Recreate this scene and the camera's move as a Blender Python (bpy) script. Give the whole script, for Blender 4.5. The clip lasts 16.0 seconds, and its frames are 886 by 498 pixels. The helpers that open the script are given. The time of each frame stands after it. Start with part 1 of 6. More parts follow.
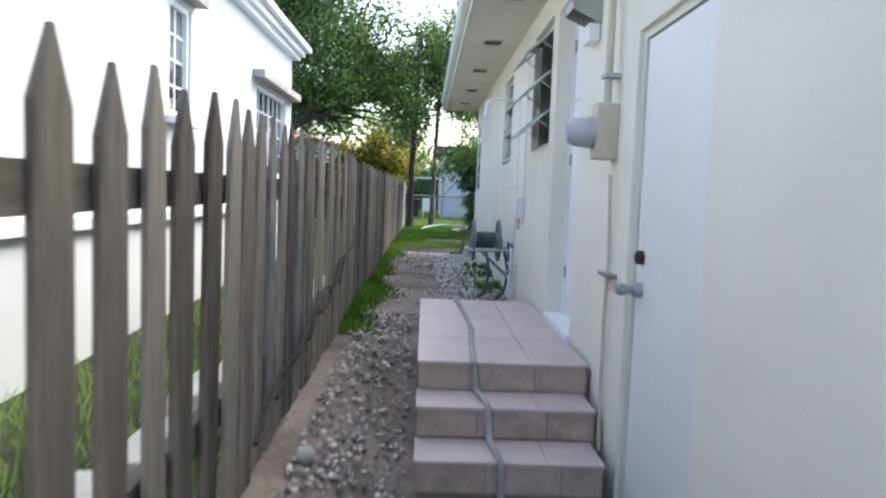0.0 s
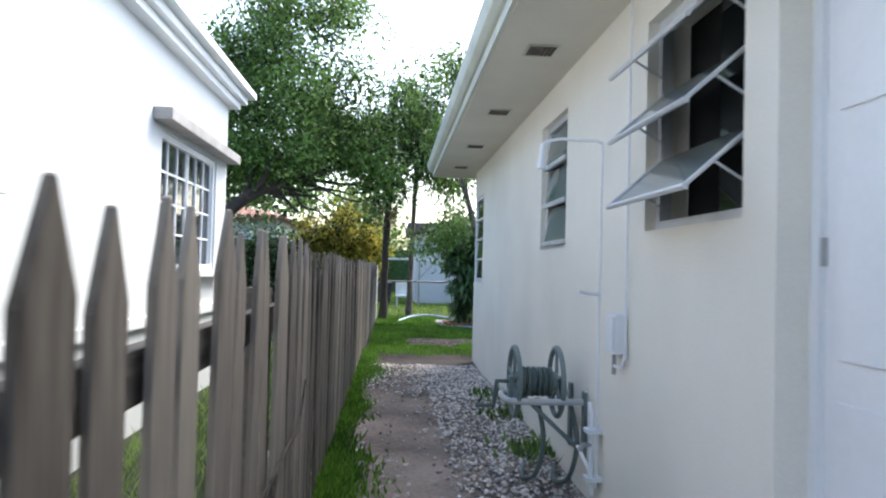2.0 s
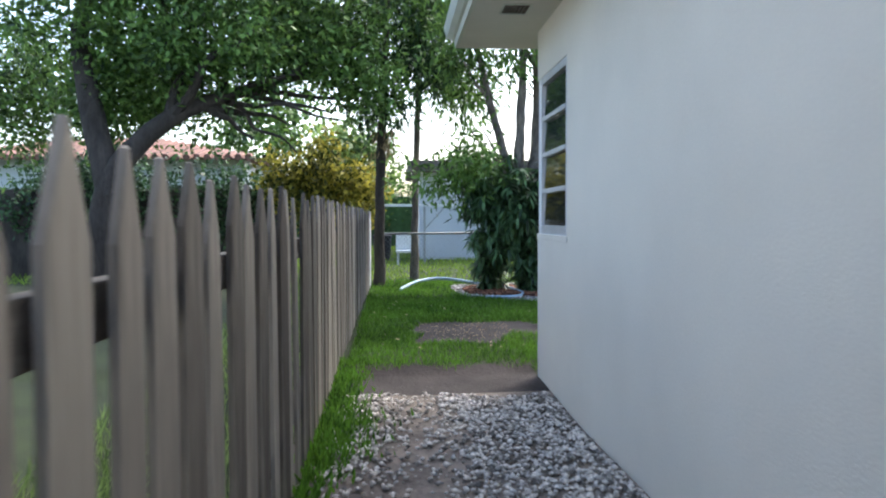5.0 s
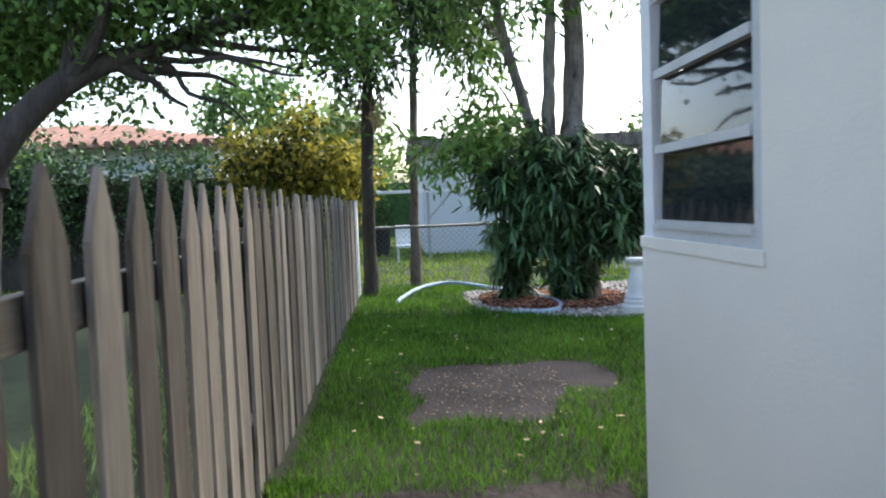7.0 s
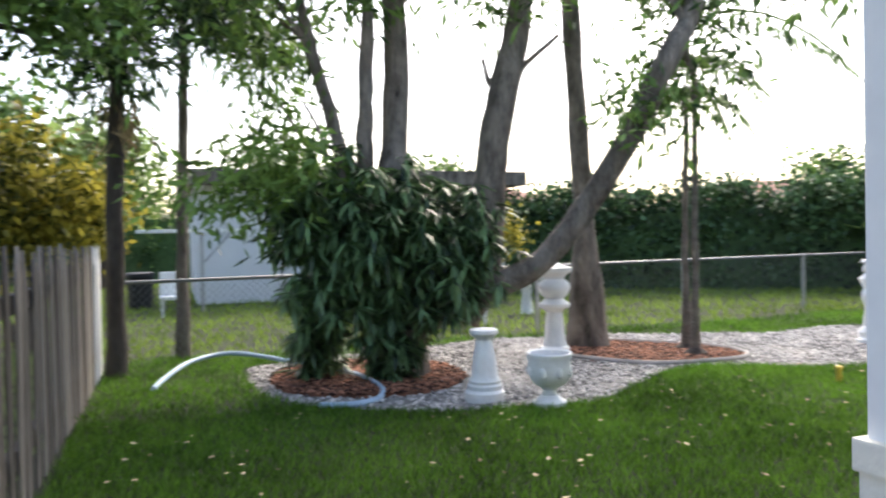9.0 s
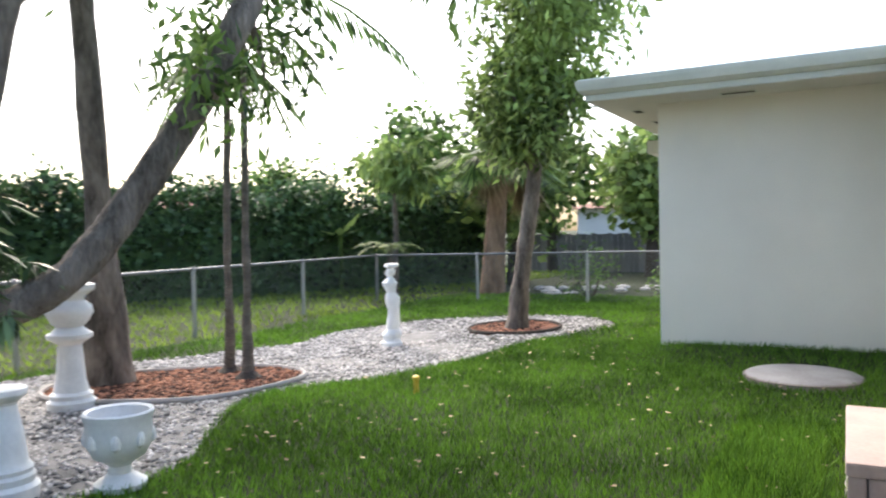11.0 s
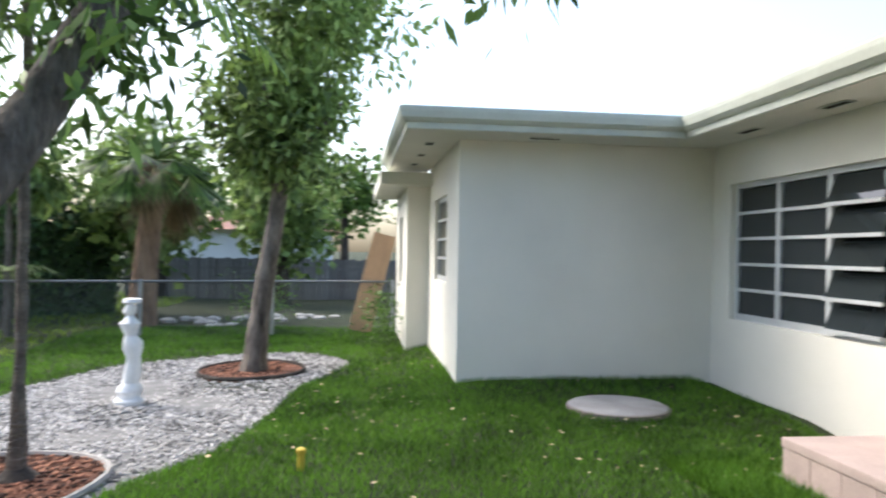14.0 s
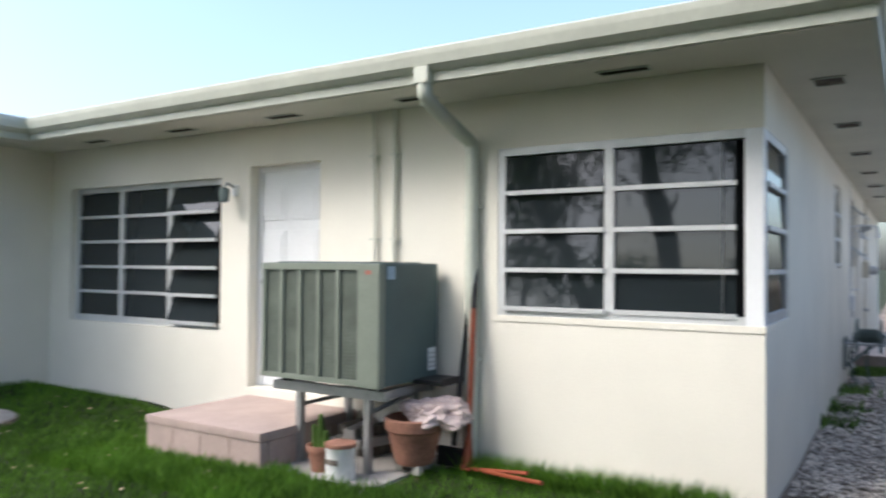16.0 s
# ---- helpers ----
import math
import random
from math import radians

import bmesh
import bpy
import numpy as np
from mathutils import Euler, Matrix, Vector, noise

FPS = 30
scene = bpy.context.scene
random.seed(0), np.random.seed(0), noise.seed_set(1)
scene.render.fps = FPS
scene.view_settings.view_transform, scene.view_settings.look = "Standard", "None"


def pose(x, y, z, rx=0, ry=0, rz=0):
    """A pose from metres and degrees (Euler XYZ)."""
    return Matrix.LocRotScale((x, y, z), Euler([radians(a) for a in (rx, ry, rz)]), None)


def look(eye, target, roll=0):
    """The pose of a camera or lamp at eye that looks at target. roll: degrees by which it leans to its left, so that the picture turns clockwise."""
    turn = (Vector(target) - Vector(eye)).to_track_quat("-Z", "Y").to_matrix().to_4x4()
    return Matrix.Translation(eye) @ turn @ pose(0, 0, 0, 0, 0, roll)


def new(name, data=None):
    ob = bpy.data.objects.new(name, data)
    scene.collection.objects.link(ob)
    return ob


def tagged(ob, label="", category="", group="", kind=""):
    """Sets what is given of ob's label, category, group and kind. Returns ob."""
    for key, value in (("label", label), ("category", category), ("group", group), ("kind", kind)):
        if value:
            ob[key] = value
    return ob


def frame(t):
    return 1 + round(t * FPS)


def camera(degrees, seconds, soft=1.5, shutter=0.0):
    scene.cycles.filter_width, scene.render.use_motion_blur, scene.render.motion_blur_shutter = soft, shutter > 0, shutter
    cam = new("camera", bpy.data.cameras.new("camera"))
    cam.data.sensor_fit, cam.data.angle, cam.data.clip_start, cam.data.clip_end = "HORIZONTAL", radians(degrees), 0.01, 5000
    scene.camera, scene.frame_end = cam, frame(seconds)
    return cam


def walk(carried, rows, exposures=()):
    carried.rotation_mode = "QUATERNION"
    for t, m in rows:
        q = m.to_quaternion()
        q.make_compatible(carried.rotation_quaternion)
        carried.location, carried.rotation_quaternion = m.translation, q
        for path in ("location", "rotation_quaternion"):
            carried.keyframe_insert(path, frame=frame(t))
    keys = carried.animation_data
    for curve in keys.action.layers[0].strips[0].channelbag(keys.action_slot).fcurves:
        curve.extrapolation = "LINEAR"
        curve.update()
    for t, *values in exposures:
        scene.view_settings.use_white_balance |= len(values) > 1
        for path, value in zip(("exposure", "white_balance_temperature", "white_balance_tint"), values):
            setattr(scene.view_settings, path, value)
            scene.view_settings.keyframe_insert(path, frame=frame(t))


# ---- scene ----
cam = camera(61.1, 16.0, 2.0, 0.4)
PATH = [
    (0, (-0.849, -12.844, 0.999), (-0.797, -10.85, 0.846), 2.2),
    (0.5, (-0.921, -12.093, 1.057), (-0.802, -10.097, 0.993), 1.2),
    (1, (-0.99, -11.342, 1.126), (-0.844, -9.347, 1.099), 0.4),
    (1.5, (-1.069, -10.558, 1.106), (-0.931, -8.563, 1.119), 0.4),
    (2, (-1.075, -9.809, 1.166), (-0.941, -7.814, 1.219), 1.5),
    (2.5, (-1.194, -8.963, 1.182), (-1.026, -6.97, 1.155), 1.2),
    (3, (-1.212, -8.228, 1.156), (-1.047, -6.236, 1.093), 1.0),
    (3.5, (-1.19, -7.514, 1.176), (-1.053, -5.52, 1.109), -0.3),
    (6, (-0.916, -3.884, 1.083), (-0.782, -1.891, 0.985), -0.2),
    (6.5, (-0.869, -3.213, 1.113), (-0.746, -1.219, 1.004), -1.6),
    (7, (-0.865, -2.634, 1.145), (-0.751, -0.641, 1.026), -2.2),
    (7.5, (-0.855, -2.01, 1.213), (-0.74, -0.017, 1.104), -1.4),
    (8, (-0.772, -1.314, 1.229), (-0.587, 0.677, 1.178), -0.5),
    (8.5, (-0.678, -0.826, 1.222), (-0.317, 1.141, 1.2), -1.0),
    (9, (-0.764, -0.668, 1.255), (-0.081, 1.212, 1.22), -1.2),
    (9.5, (-0.831, -0.38, 1.282), (0.192, 1.338, 1.231), -1.4),
    (10, (-0.793, -0.035, 1.283), (0.528, 1.466, 1.226), -1.2),
    (10.2, (-0.785, 0.143, 1.286), (0.652, 1.533, 1.229), -1.7),
    (12.3, (-0.455, 2.276, 1.163), (1.506, 2.665, 1.164), 1.4),
    (12.5, (-0.429, 2.439, 1.181), (1.544, 2.767, 1.181), 1.1),
    (13, (-0.347, 2.811, 1.198), (1.637, 3.068, 1.207), 0.8),
    (13.5, (-0.413, 3.219, 1.335), (1.585, 3.311, 1.33), 0.7),
    (14, (-0.392, 3.573, 1.354), (1.593, 3.33, 1.362), 1.0),
    (14.5, (-0.384, 3.806, 1.369), (1.501, 3.139, 1.385), 1.1),
    (15, (-0.501, 4.037, 1.34), (1.175, 2.947, 1.382), 1.4),
    (15.5, (-0.548, 4.224, 1.331), (0.819, 2.765, 1.38), 0.8),
    (15.7, (-0.615, 4.31, 1.327), (0.629, 2.745, 1.369), 0.9),
    (16, (-0.664, 4.338, 1.325), (0.394, 2.641, 1.368), 0.4),
]
EXPOSURES = [(0.0, 2.12, 6000, 6), (3.7, 1.98, 5800, 6), (6.5, 2.0, 5950, 6), (8.2, 1.85, 6300, 8), (9.0, 1.98, 6450, 10), (10.2, 2.04, 6450, 10), (12.5, 1.98, 6200, 8), (13.5, 1.9, 6150, 8), (14.3, 1.64, 6000, 8), (15.2, 1.47, 5900, 8), (16.0, 1.40, 5900, 8)]
walk(cam, [(t, look(eye, target, roll)) for t, eye, target, roll in PATH], EXPOSURES)

# ---- light and sky ----
SUN_DIR = (0.44, 0.58, 0.80)
world = bpy.data.worlds.new("sky")
scene.world = world
world.use_nodes = True
wn = world.node_tree
sky = wn.nodes.new("ShaderNodeTexSky")
sky.sky_type = 'NISHITA'
sky.sun_disc = False
sky.sun_elevation = math.asin(SUN_DIR[2] / math.sqrt(sum(c * c for c in SUN_DIR)))
sky.sun_rotation = math.atan2(SUN_DIR[0], SUN_DIR[1])
sky.air_density, sky.dust_density, sky.ozone_density = 1.0, 4.2, 0.4
wn.nodes["Background"].inputs["Strength"].default_value = 0.15
wn.links.new(sky.outputs[0], wn.nodes["Background"].inputs["Color"])
sun = new("sun", bpy.data.lights.new("sun", 'SUN'))
sun.data.energy, sun.data.angle, sun.data.color = 0.6, radians(24), (1.0, 0.93, 0.82)
sun.matrix_world = look(SUN_DIR, (0, 0, 0))

# ---- materials ----


def mat(name, color, rough=0.8, vary=0.25, scale=6.0, fine=60.0, bump=0.15, metal=0.0, tint=None, island=0.0, obj=0.0,
        spec=0.3, trans=0.0, stretch=(1, 1, 1), depth=0.01, coords="Object"):
    """A surface with two scales of variation and fine relief."""
    m = bpy.data.materials.new(name)
    m.use_nodes = True
    nt = m.node_tree
    N, L = nt.nodes.new, nt.links.new
    b = nt.nodes["Principled BSDF"]
    tc, mp = N("ShaderNodeTexCoord"), N("ShaderNodeMapping")
    mp.inputs["Scale"].default_value = stretch
    L(tc.outputs[coords], mp.inputs[0])
    big, small = N("ShaderNodeTexNoise"), N("ShaderNodeTexNoise")
    big.inputs["Scale"].default_value, big.inputs["Detail"].default_value = scale, 6
    small.inputs["Scale"].default_value, small.inputs["Detail"].default_value = fine, 4
    L(mp.outputs[0], big.inputs[0])
    L(mp.outputs[0], small.inputs[0])
    add = N("ShaderNodeMath")
    add.operation = 'MULTIPLY_ADD'
    add.inputs[1].default_value = 0.45
    L(small.outputs[0], add.inputs[0])
    L(big.outputs[0], add.inputs[2])
    val = add.outputs[0]
    if island or obj:
        src = N("ShaderNodeNewGeometry").outputs["Random Per Island"] if island else N("ShaderNodeObjectInfo").outputs["Random"]
        mix = N("ShaderNodeMath")
        mix.operation = 'MULTIPLY_ADD'
        mix.inputs[1].default_value = island or obj
        L(src, mix.inputs[0])
        L(val, mix.inputs[2])
        off = N("ShaderNodeMath")
        off.operation = 'SUBTRACT'
        off.inputs[1].default_value = 0.5 * (island or obj)
        L(mix.outputs[0], off.inputs[0])
        val = off.outputs[0]
    ramp = N("ShaderNodeValToRGB")
    c = np.array(color)
    t = np.array(tint if tint else color)
    lo, hi = c * (1 - vary), np.minimum(t * (1 + vary), 1.0)
    ramp.color_ramp.elements[0].position, ramp.color_ramp.elements[0].color = 0.45, (*lo, 1)
    ramp.color_ramp.elements[1].position, ramp.color_ramp.elements[1].color = 0.98, (*hi, 1)
    L(val, ramp.inputs[0])
    L(ramp.outputs[0], b.inputs["Base Color"])
    b.inputs["Roughness"].default_value, b.inputs["Metallic"].default_value = rough, metal
    b.inputs["Specular IOR Level"].default_value = spec
    if bump:
        bp = N("ShaderNodeBump")
        bp.inputs["Strength"].default_value, bp.inputs["Distance"].default_value = bump, depth
        L(small.outputs[0], bp.inputs["Height"])
        L(bp.outputs[0], b.inputs["Normal"])
    if trans:
        tr = N("ShaderNodeBsdfTranslucent")
        L(ramp.outputs[0], tr.inputs[0])
        ms = N("ShaderNodeMixShader")
        ms.inputs[0].default_value = trans
        L(b.outputs[0], ms.inputs[1])
        L(tr.outputs[0], ms.inputs[2])
        L(ms.outputs[0], nt.nodes["Material Output"].inputs[0])
    return m


def glass_mat(name, color=(0.02, 0.025, 0.028), rough=0.04):
    """Dark window glass in front of an unlit room."""
    m = bpy.data.materials.new(name)
    m.use_nodes = True
    b = m.node_tree.nodes["Principled BSDF"]
    b.inputs["Base Color"].default_value = (*color, 1)
    b.inputs["Roughness"].default_value = rough
    b.inputs["IOR"].default_value = 1.5
    nz, bp = m.node_tree.nodes.new("ShaderNodeTexNoise"), m.node_tree.nodes.new("ShaderNodeBump")
    nz.inputs["Scale"].default_value = 2.5
    bp.inputs["Strength"].default_value, bp.inputs["Distance"].default_value = 0.02, 0.02
    m.node_tree.links.new(nz.outputs[0], bp.inputs["Height"])
    m.node_tree.links.new(bp.outputs[0], b.inputs["Normal"])
    return m


M_STUCCO = mat("stucco", (0.80, 0.765, 0.675), 0.9, 0.075, 1.1, 90, 0.35, depth=0.004)
M_STUCCO_WHITE = mat("stucco_white", (0.64, 0.65, 0.65), 0.9, 0.07, 1.1, 90, 0.3, depth=0.004)
M_WHITE = mat("white_paint", (0.80, 0.81, 0.82), 0.5, 0.05, 2, 40, 0.05)
M_TRIM = mat("cream_trim", (0.66, 0.66, 0.58), 0.6, 0.08, 3, 30, 0.1)
M_GUTTER = mat("gutter_paint", (0.56, 0.58, 0.50), 0.5, 0.10, 3, 30, 0.1)
M_SOFFIT = mat("soffit_paint", (0.66, 0.64, 0.56), 0.85, 0.06, 2, 60, 0.1)
M_ROOF = mat("white_roof", (0.72, 0.75, 0.76), 0.8, 0.12, 2, 30, 0.3, depth=0.02)
M_PICKET = mat("weathered_picket", (0.108, 0.089, 0.071), 0.9, 0.45, 4, 40, 0.5, obj=0.55, stretch=(1, 1, 0.12), tint=(0.185, 0.163, 0.137))
M_PICKET_BLUE = mat("paint_worn_picket", (0.13, 0.17, 0.21), 0.9, 0.4, 3.5, 30, 0.5, stretch=(1, 1, 0.6), tint=(0.19, 0.165, 0.135))
M_RAIL = mat("weathered_rail", (0.13, 0.112, 0.092), 0.9, 0.45, 4, 40, 0.5, stretch=(1, 0.12, 1))
M_DIRT = mat("trodden_dirt", (0.135, 0.103, 0.084), 0.95, 0.5, 1.6, 30, 0.6, depth=0.03, tint=(0.24, 0.195, 0.16))
M_BARE = mat("bare_dark_soil", (0.03, 0.024, 0.022), 0.95, 0.45, 3, 40, 0.6, depth=0.03, tint=(0.052, 0.042, 0.039))
M_SOIL = mat("lawn_soil", (0.028, 0.036, 0.014), 0.95, 0.5, 2.5, 60, 0.6, depth=0.03)
M_GRASS = mat("grass_blades", (0.052, 0.135, 0.012), 0.7, 0.5, 0.9, 8, 0, island=0.5, trans=0.42, tint=(0.105, 0.212, 0.022))
# Lighter, yellower copy of M_GRASS: the far yard's sunlight is in its colour.
M_GRASS_FAR = mat("sunlit_yard_grass", (0.13, 0.215, 0.022), 0.8, 0.35, 0.6, 8, 0, island=0.4, trans=0.4, tint=(0.23, 0.33, 0.05))
M_GRAVEL = mat("grey_gravel", (0.25, 0.24, 0.228), 0.9, 0.45, 4, 50, 0.4, island=0.7, tint=(0.44, 0.42, 0.40))
M_SHELL = mat("shell_gravel", (0.33, 0.29, 0.255), 0.9, 0.45, 4, 50, 0.4, island=0.7, tint=(0.58, 0.53, 0.48))
M_GRAVELBED = mat("gravel_bed", (0.19, 0.185, 0.18), 0.95, 0.4, 6, 60, 0.7, depth=0.02)
M_MULCH = mat("red_mulch", (0.085, 0.036, 0.022), 0.95, 0.6, 9, 60, 0.9, depth=0.03, tint=(0.17, 0.072, 0.042))
M_CHIP = mat("mulch_chip", (0.085, 0.036, 0.022), 0.9, 0.6, 8, 50, 0.3, island=1.0, tint=(0.22, 0.10, 0.06))
M_CONCRETE = mat("concrete", (0.36, 0.34, 0.32), 0.9, 0.25, 3, 50, 0.3)
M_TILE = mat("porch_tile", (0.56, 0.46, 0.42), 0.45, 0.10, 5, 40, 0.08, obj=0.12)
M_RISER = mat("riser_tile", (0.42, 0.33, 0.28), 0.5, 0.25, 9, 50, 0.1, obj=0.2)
M_GROUT = mat("grout", (0.24, 0.20, 0.18), 0.95, 0.2, 8, 50, 0.3)
M_STEP = mat("painted_step", (0.42, 0.33, 0.295), 0.8, 0.14, 4, 40, 0.2)
M_GLASS = glass_mat("dark_glass")
M_GLASS_PALE = glass_mat("pale_glass", (0.16, 0.20, 0.20), 0.10)
M_ALU = mat("aluminium_frame", (0.62, 0.63, 0.63), 0.45, 0.1, 5, 50, 0.05, metal=0.3)
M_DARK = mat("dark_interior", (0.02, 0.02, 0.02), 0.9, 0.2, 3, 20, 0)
M_METAL = mat("galvanised_metal", (0.40, 0.41, 0.41), 0.45, 0.2, 6, 60, 0.1, metal=0.7)
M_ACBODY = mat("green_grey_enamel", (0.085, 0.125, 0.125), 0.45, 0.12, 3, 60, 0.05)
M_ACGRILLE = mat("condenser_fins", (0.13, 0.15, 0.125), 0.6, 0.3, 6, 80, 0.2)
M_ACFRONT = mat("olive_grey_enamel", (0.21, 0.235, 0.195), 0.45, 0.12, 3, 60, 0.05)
M_BLACK = mat("black_plastic", (0.02, 0.02, 0.022), 0.5, 0.2, 5, 50, 0.1)
M_RED = mat("red_sticker", (0.36, 0.13, 0.10), 0.5, 0.1, 5, 50, 0)
M_ORANGE = mat("orange_handle", (0.26, 0.065, 0.03), 0.5, 0.2, 6, 40, 0.1)
M_TERRA = mat("terracotta", (0.29, 0.145, 0.10), 0.85, 0.35, 5, 40, 0.2)
M_BARK = mat("grey_bark", (0.075, 0.06, 0.048), 0.95, 0.6, 7, 34, 1.0, stretch=(1, 1, 0.35), depth=0.03, tint=(0.165, 0.142, 0.118))
M_BARK_BROWN = mat("shaggy_brown_bark", (0.17, 0.105, 0.065), 0.95, 0.5, 6, 30, 0.9, stretch=(1, 1, 0.3), depth=0.04, tint=(0.27, 0.18, 0.12))
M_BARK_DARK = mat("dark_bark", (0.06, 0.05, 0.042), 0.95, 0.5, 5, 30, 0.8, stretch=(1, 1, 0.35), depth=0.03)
M_PALMBARK = mat("ringed_trunk", (0.16, 0.14, 0.115), 0.95, 0.4, 3, 22, 0.9, stretch=(1, 1, 3), depth=0.03)
M_LEAF = mat("broad_leaf", (0.055, 0.105, 0.026), 0.5, 0.5, 0.7, 6, 0, island=0.6, trans=0.35, tint=(0.12, 0.20, 0.045))
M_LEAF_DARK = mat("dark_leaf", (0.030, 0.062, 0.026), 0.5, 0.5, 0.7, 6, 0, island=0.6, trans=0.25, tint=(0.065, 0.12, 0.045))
M_LEAF_BUSH = mat("glossy_long_leaf", (0.042, 0.088, 0.038), 0.3, 0.5, 0.9, 8, 0, island=0.7, trans=0.2, tint=(0.115, 0.19, 0.08))
M_LEAF_YEL = mat("yellow_green_leaf", (0.085, 0.115, 0.018), 0.55, 0.55, 0.8, 6, 0, island=0.7, trans=0.4, tint=(0.26, 0.23, 0.035))
M_LEAF_DRY = mat("dry_frond", (0.24, 0.18, 0.10), 0.8, 0.4, 2, 10, 0, island=0.6, trans=0.2)
M_LEAF_LIGHT = mat("pale_leaf", (0.11, 0.17, 0.045), 0.55, 0.45, 0.7, 6, 0, island=0.6, trans=0.4, tint=(0.20, 0.28, 0.08))
M_PLASTER = mat("white_plaster", (0.78, 0.78, 0.76), 0.7, 0.10, 5, 40, 0.15)
M_HOSE_BLUE = mat("pale_blue_hose", (0.36, 0.48, 0.60), 0.4, 0.1, 5, 40, 0)
M_HOSE = mat("grey_green_hose", (0.10, 0.13, 0.12), 0.5, 0.2, 5, 40, 0.1)
M_REEL = mat("green_grey_plastic", (0.17, 0.21, 0.205), 0.5, 0.15, 5, 40, 0.05)
M_GREYBEIGE = mat("beige_metal_box", (0.56, 0.52, 0.42), 0.6, 0.1, 4, 40, 0.05)
M_METER = mat("meter_grey", (0.45, 0.46, 0.47), 0.3, 0.1, 4, 40, 0.05)
M_PLY = mat("plywood", (0.50, 0.33, 0.20), 0.8, 0.15, 5, 40, 0.1, stretch=(1, 1, 0.2))
M_REDTILE = mat("terracotta_roof", (0.25, 0.135, 0.10), 0.85, 0.3, 2, 14, 0.5, depth=0.05, obj=0.25)
M_GREYBOARD = mat("grey_board", (0.16, 0.155, 0.15), 0.9, 0.3, 3, 30, 0.3, obj=0.4, stretch=(1, 1, 0.2))
M_WIRE = mat("chain_link_wire", (0.20, 0.205, 0.205), 0.5, 0.1, 5, 40, 0, metal=0.5)
M_LITTER = mat("dry_leaf_litter", (0.22, 0.15, 0.075), 0.85, 0.4, 4, 20, 0, island=0.9, tint=(0.42, 0.33, 0.20))
M_YELLOW = mat("yellow_plastic", (0.62, 0.45, 0.06), 0.5, 0.1, 5, 40, 0)
M_BAG = mat("clear_plastic_bag", (0.52, 0.42, 0.40), 0.25, 0.35, 9, 30, 0.4, depth=0.02)
M_STONE = mat("pale_rock", (0.45, 0.43, 0.39), 0.95, 0.3, 6, 40, 0.6, depth=0.02)

# ---- mesh helpers ----
rng = np.random.default_rng(7)


def mesh_of(name, verts, faces, material, smooth=False):
    me = bpy.data.meshes.new(name)
    me.from_pydata([tuple(map(float, v)) for v in verts], [], [tuple(map(int, f)) for f in faces])
    me.materials.append(material)
    if smooth:
        me.shade_smooth()
    return me


def part(name, bm, material, parent=None, label="", smooth=False):
    """Links a bmesh as one mesh object under a thing or a part."""
    me = bpy.data.meshes.new(name)
    bmesh.ops.recalc_face_normals(bm, faces=bm.faces[:])
    bm.to_mesh(me)
    bm.free()
    me.materials.append(material)
    if smooth:
        me.shade_smooth()
        me.set_sharp_from_angle(angle=radians(40))
    ob = new(name, me)
    if parent:
        ob.parent = parent
    if label:
        ob["label"] = label
    return ob


def thing(name, label, category, group="", at=(0, 0, 0), rz=0.0, kind=""):
    ob = new(name)
    ob.empty_display_size = 0.1
    ob.matrix_world = pose(*at, 0, 0, rz)
    return tagged(ob, label, category, group, kind)


def box(bm, x0, x1, y0, y1, z0, z1, bevel=0.0):
    made = bmesh.ops.create_cube(bm, size=1.0)["verts"]
    for v in made:
        v.co = Vector((x0 + (v.co.x + .5) * (x1 - x0), y0 + (v.co.y + .5) * (y1 - y0), z0 + (v.co.z + .5) * (z1 - z0)))
    if bevel:
        edges = list({e for v in made for e in v.link_edges})
        bmesh.ops.bevel(bm, geom=edges, offset=bevel, segments=2, profile=0.7, affect='EDGES')
    return bm


def boxed(x0, x1, y0, y1, z0, z1, bevel=0.0):
    return box(bmesh.new(), x0, x1, y0, y1, z0, z1, bevel)


def tube(bm, pts, radii, seg=8, cap=True):
    """A tapered tube along points."""
    pts = [Vector(p) for p in pts]
    if not hasattr(radii, "__len__"):
        radii = [radii] * len(pts)
    rings = []
    side = None
    for i, p in enumerate(pts):
        d = (pts[min(i + 1, len(pts) - 1)] - pts[max(i - 1, 0)]).normalized()
        ref = side if side is not None else (Vector((1, 0, 0)) if abs(d.x) < 0.9 else Vector((0, 1, 0)))
        u = (ref - d * ref.dot(d)).normalized()
        side = u
        w = d.cross(u)
        rings.append([bm.verts.new(p + (u * math.cos(a) + w * math.sin(a)) * radii[i]) for a in [2 * math.pi * k / seg for k in range(seg)]])
    for a, b in zip(rings, rings[1:]):
        for k in range(seg):
            bm.faces.new((a[k], a[(k + 1) % seg], b[(k + 1) % seg], b[k]))
    if cap:
        bm.faces.new(rings[0][::-1])
        bm.faces.new(rings[-1])
    return bm


def tubed(pts, radii, seg=8):
    return tube(bmesh.new(), pts, radii, seg)


def lathe(profile, seg=24, at=(0, 0, 0)):
    """A turned body from (radius, height) pairs."""
    bm = bmesh.new()
    rings = [[bm.verts.new((at[0] + r * math.cos(2 * math.pi * k / seg), at[1] + r * math.sin(2 * math.pi * k / seg), at[2] + z)) for k in range(seg)] for r, z in profile]
    for a, b in zip(rings, rings[1:]):
        for k in range(seg):
            bm.faces.new((a[k], a[(k + 1) % seg], b[(k + 1) % seg], b[k]))
    bm.faces.new(rings[0][::-1])
    bm.faces.new(rings[-1])
    return bm


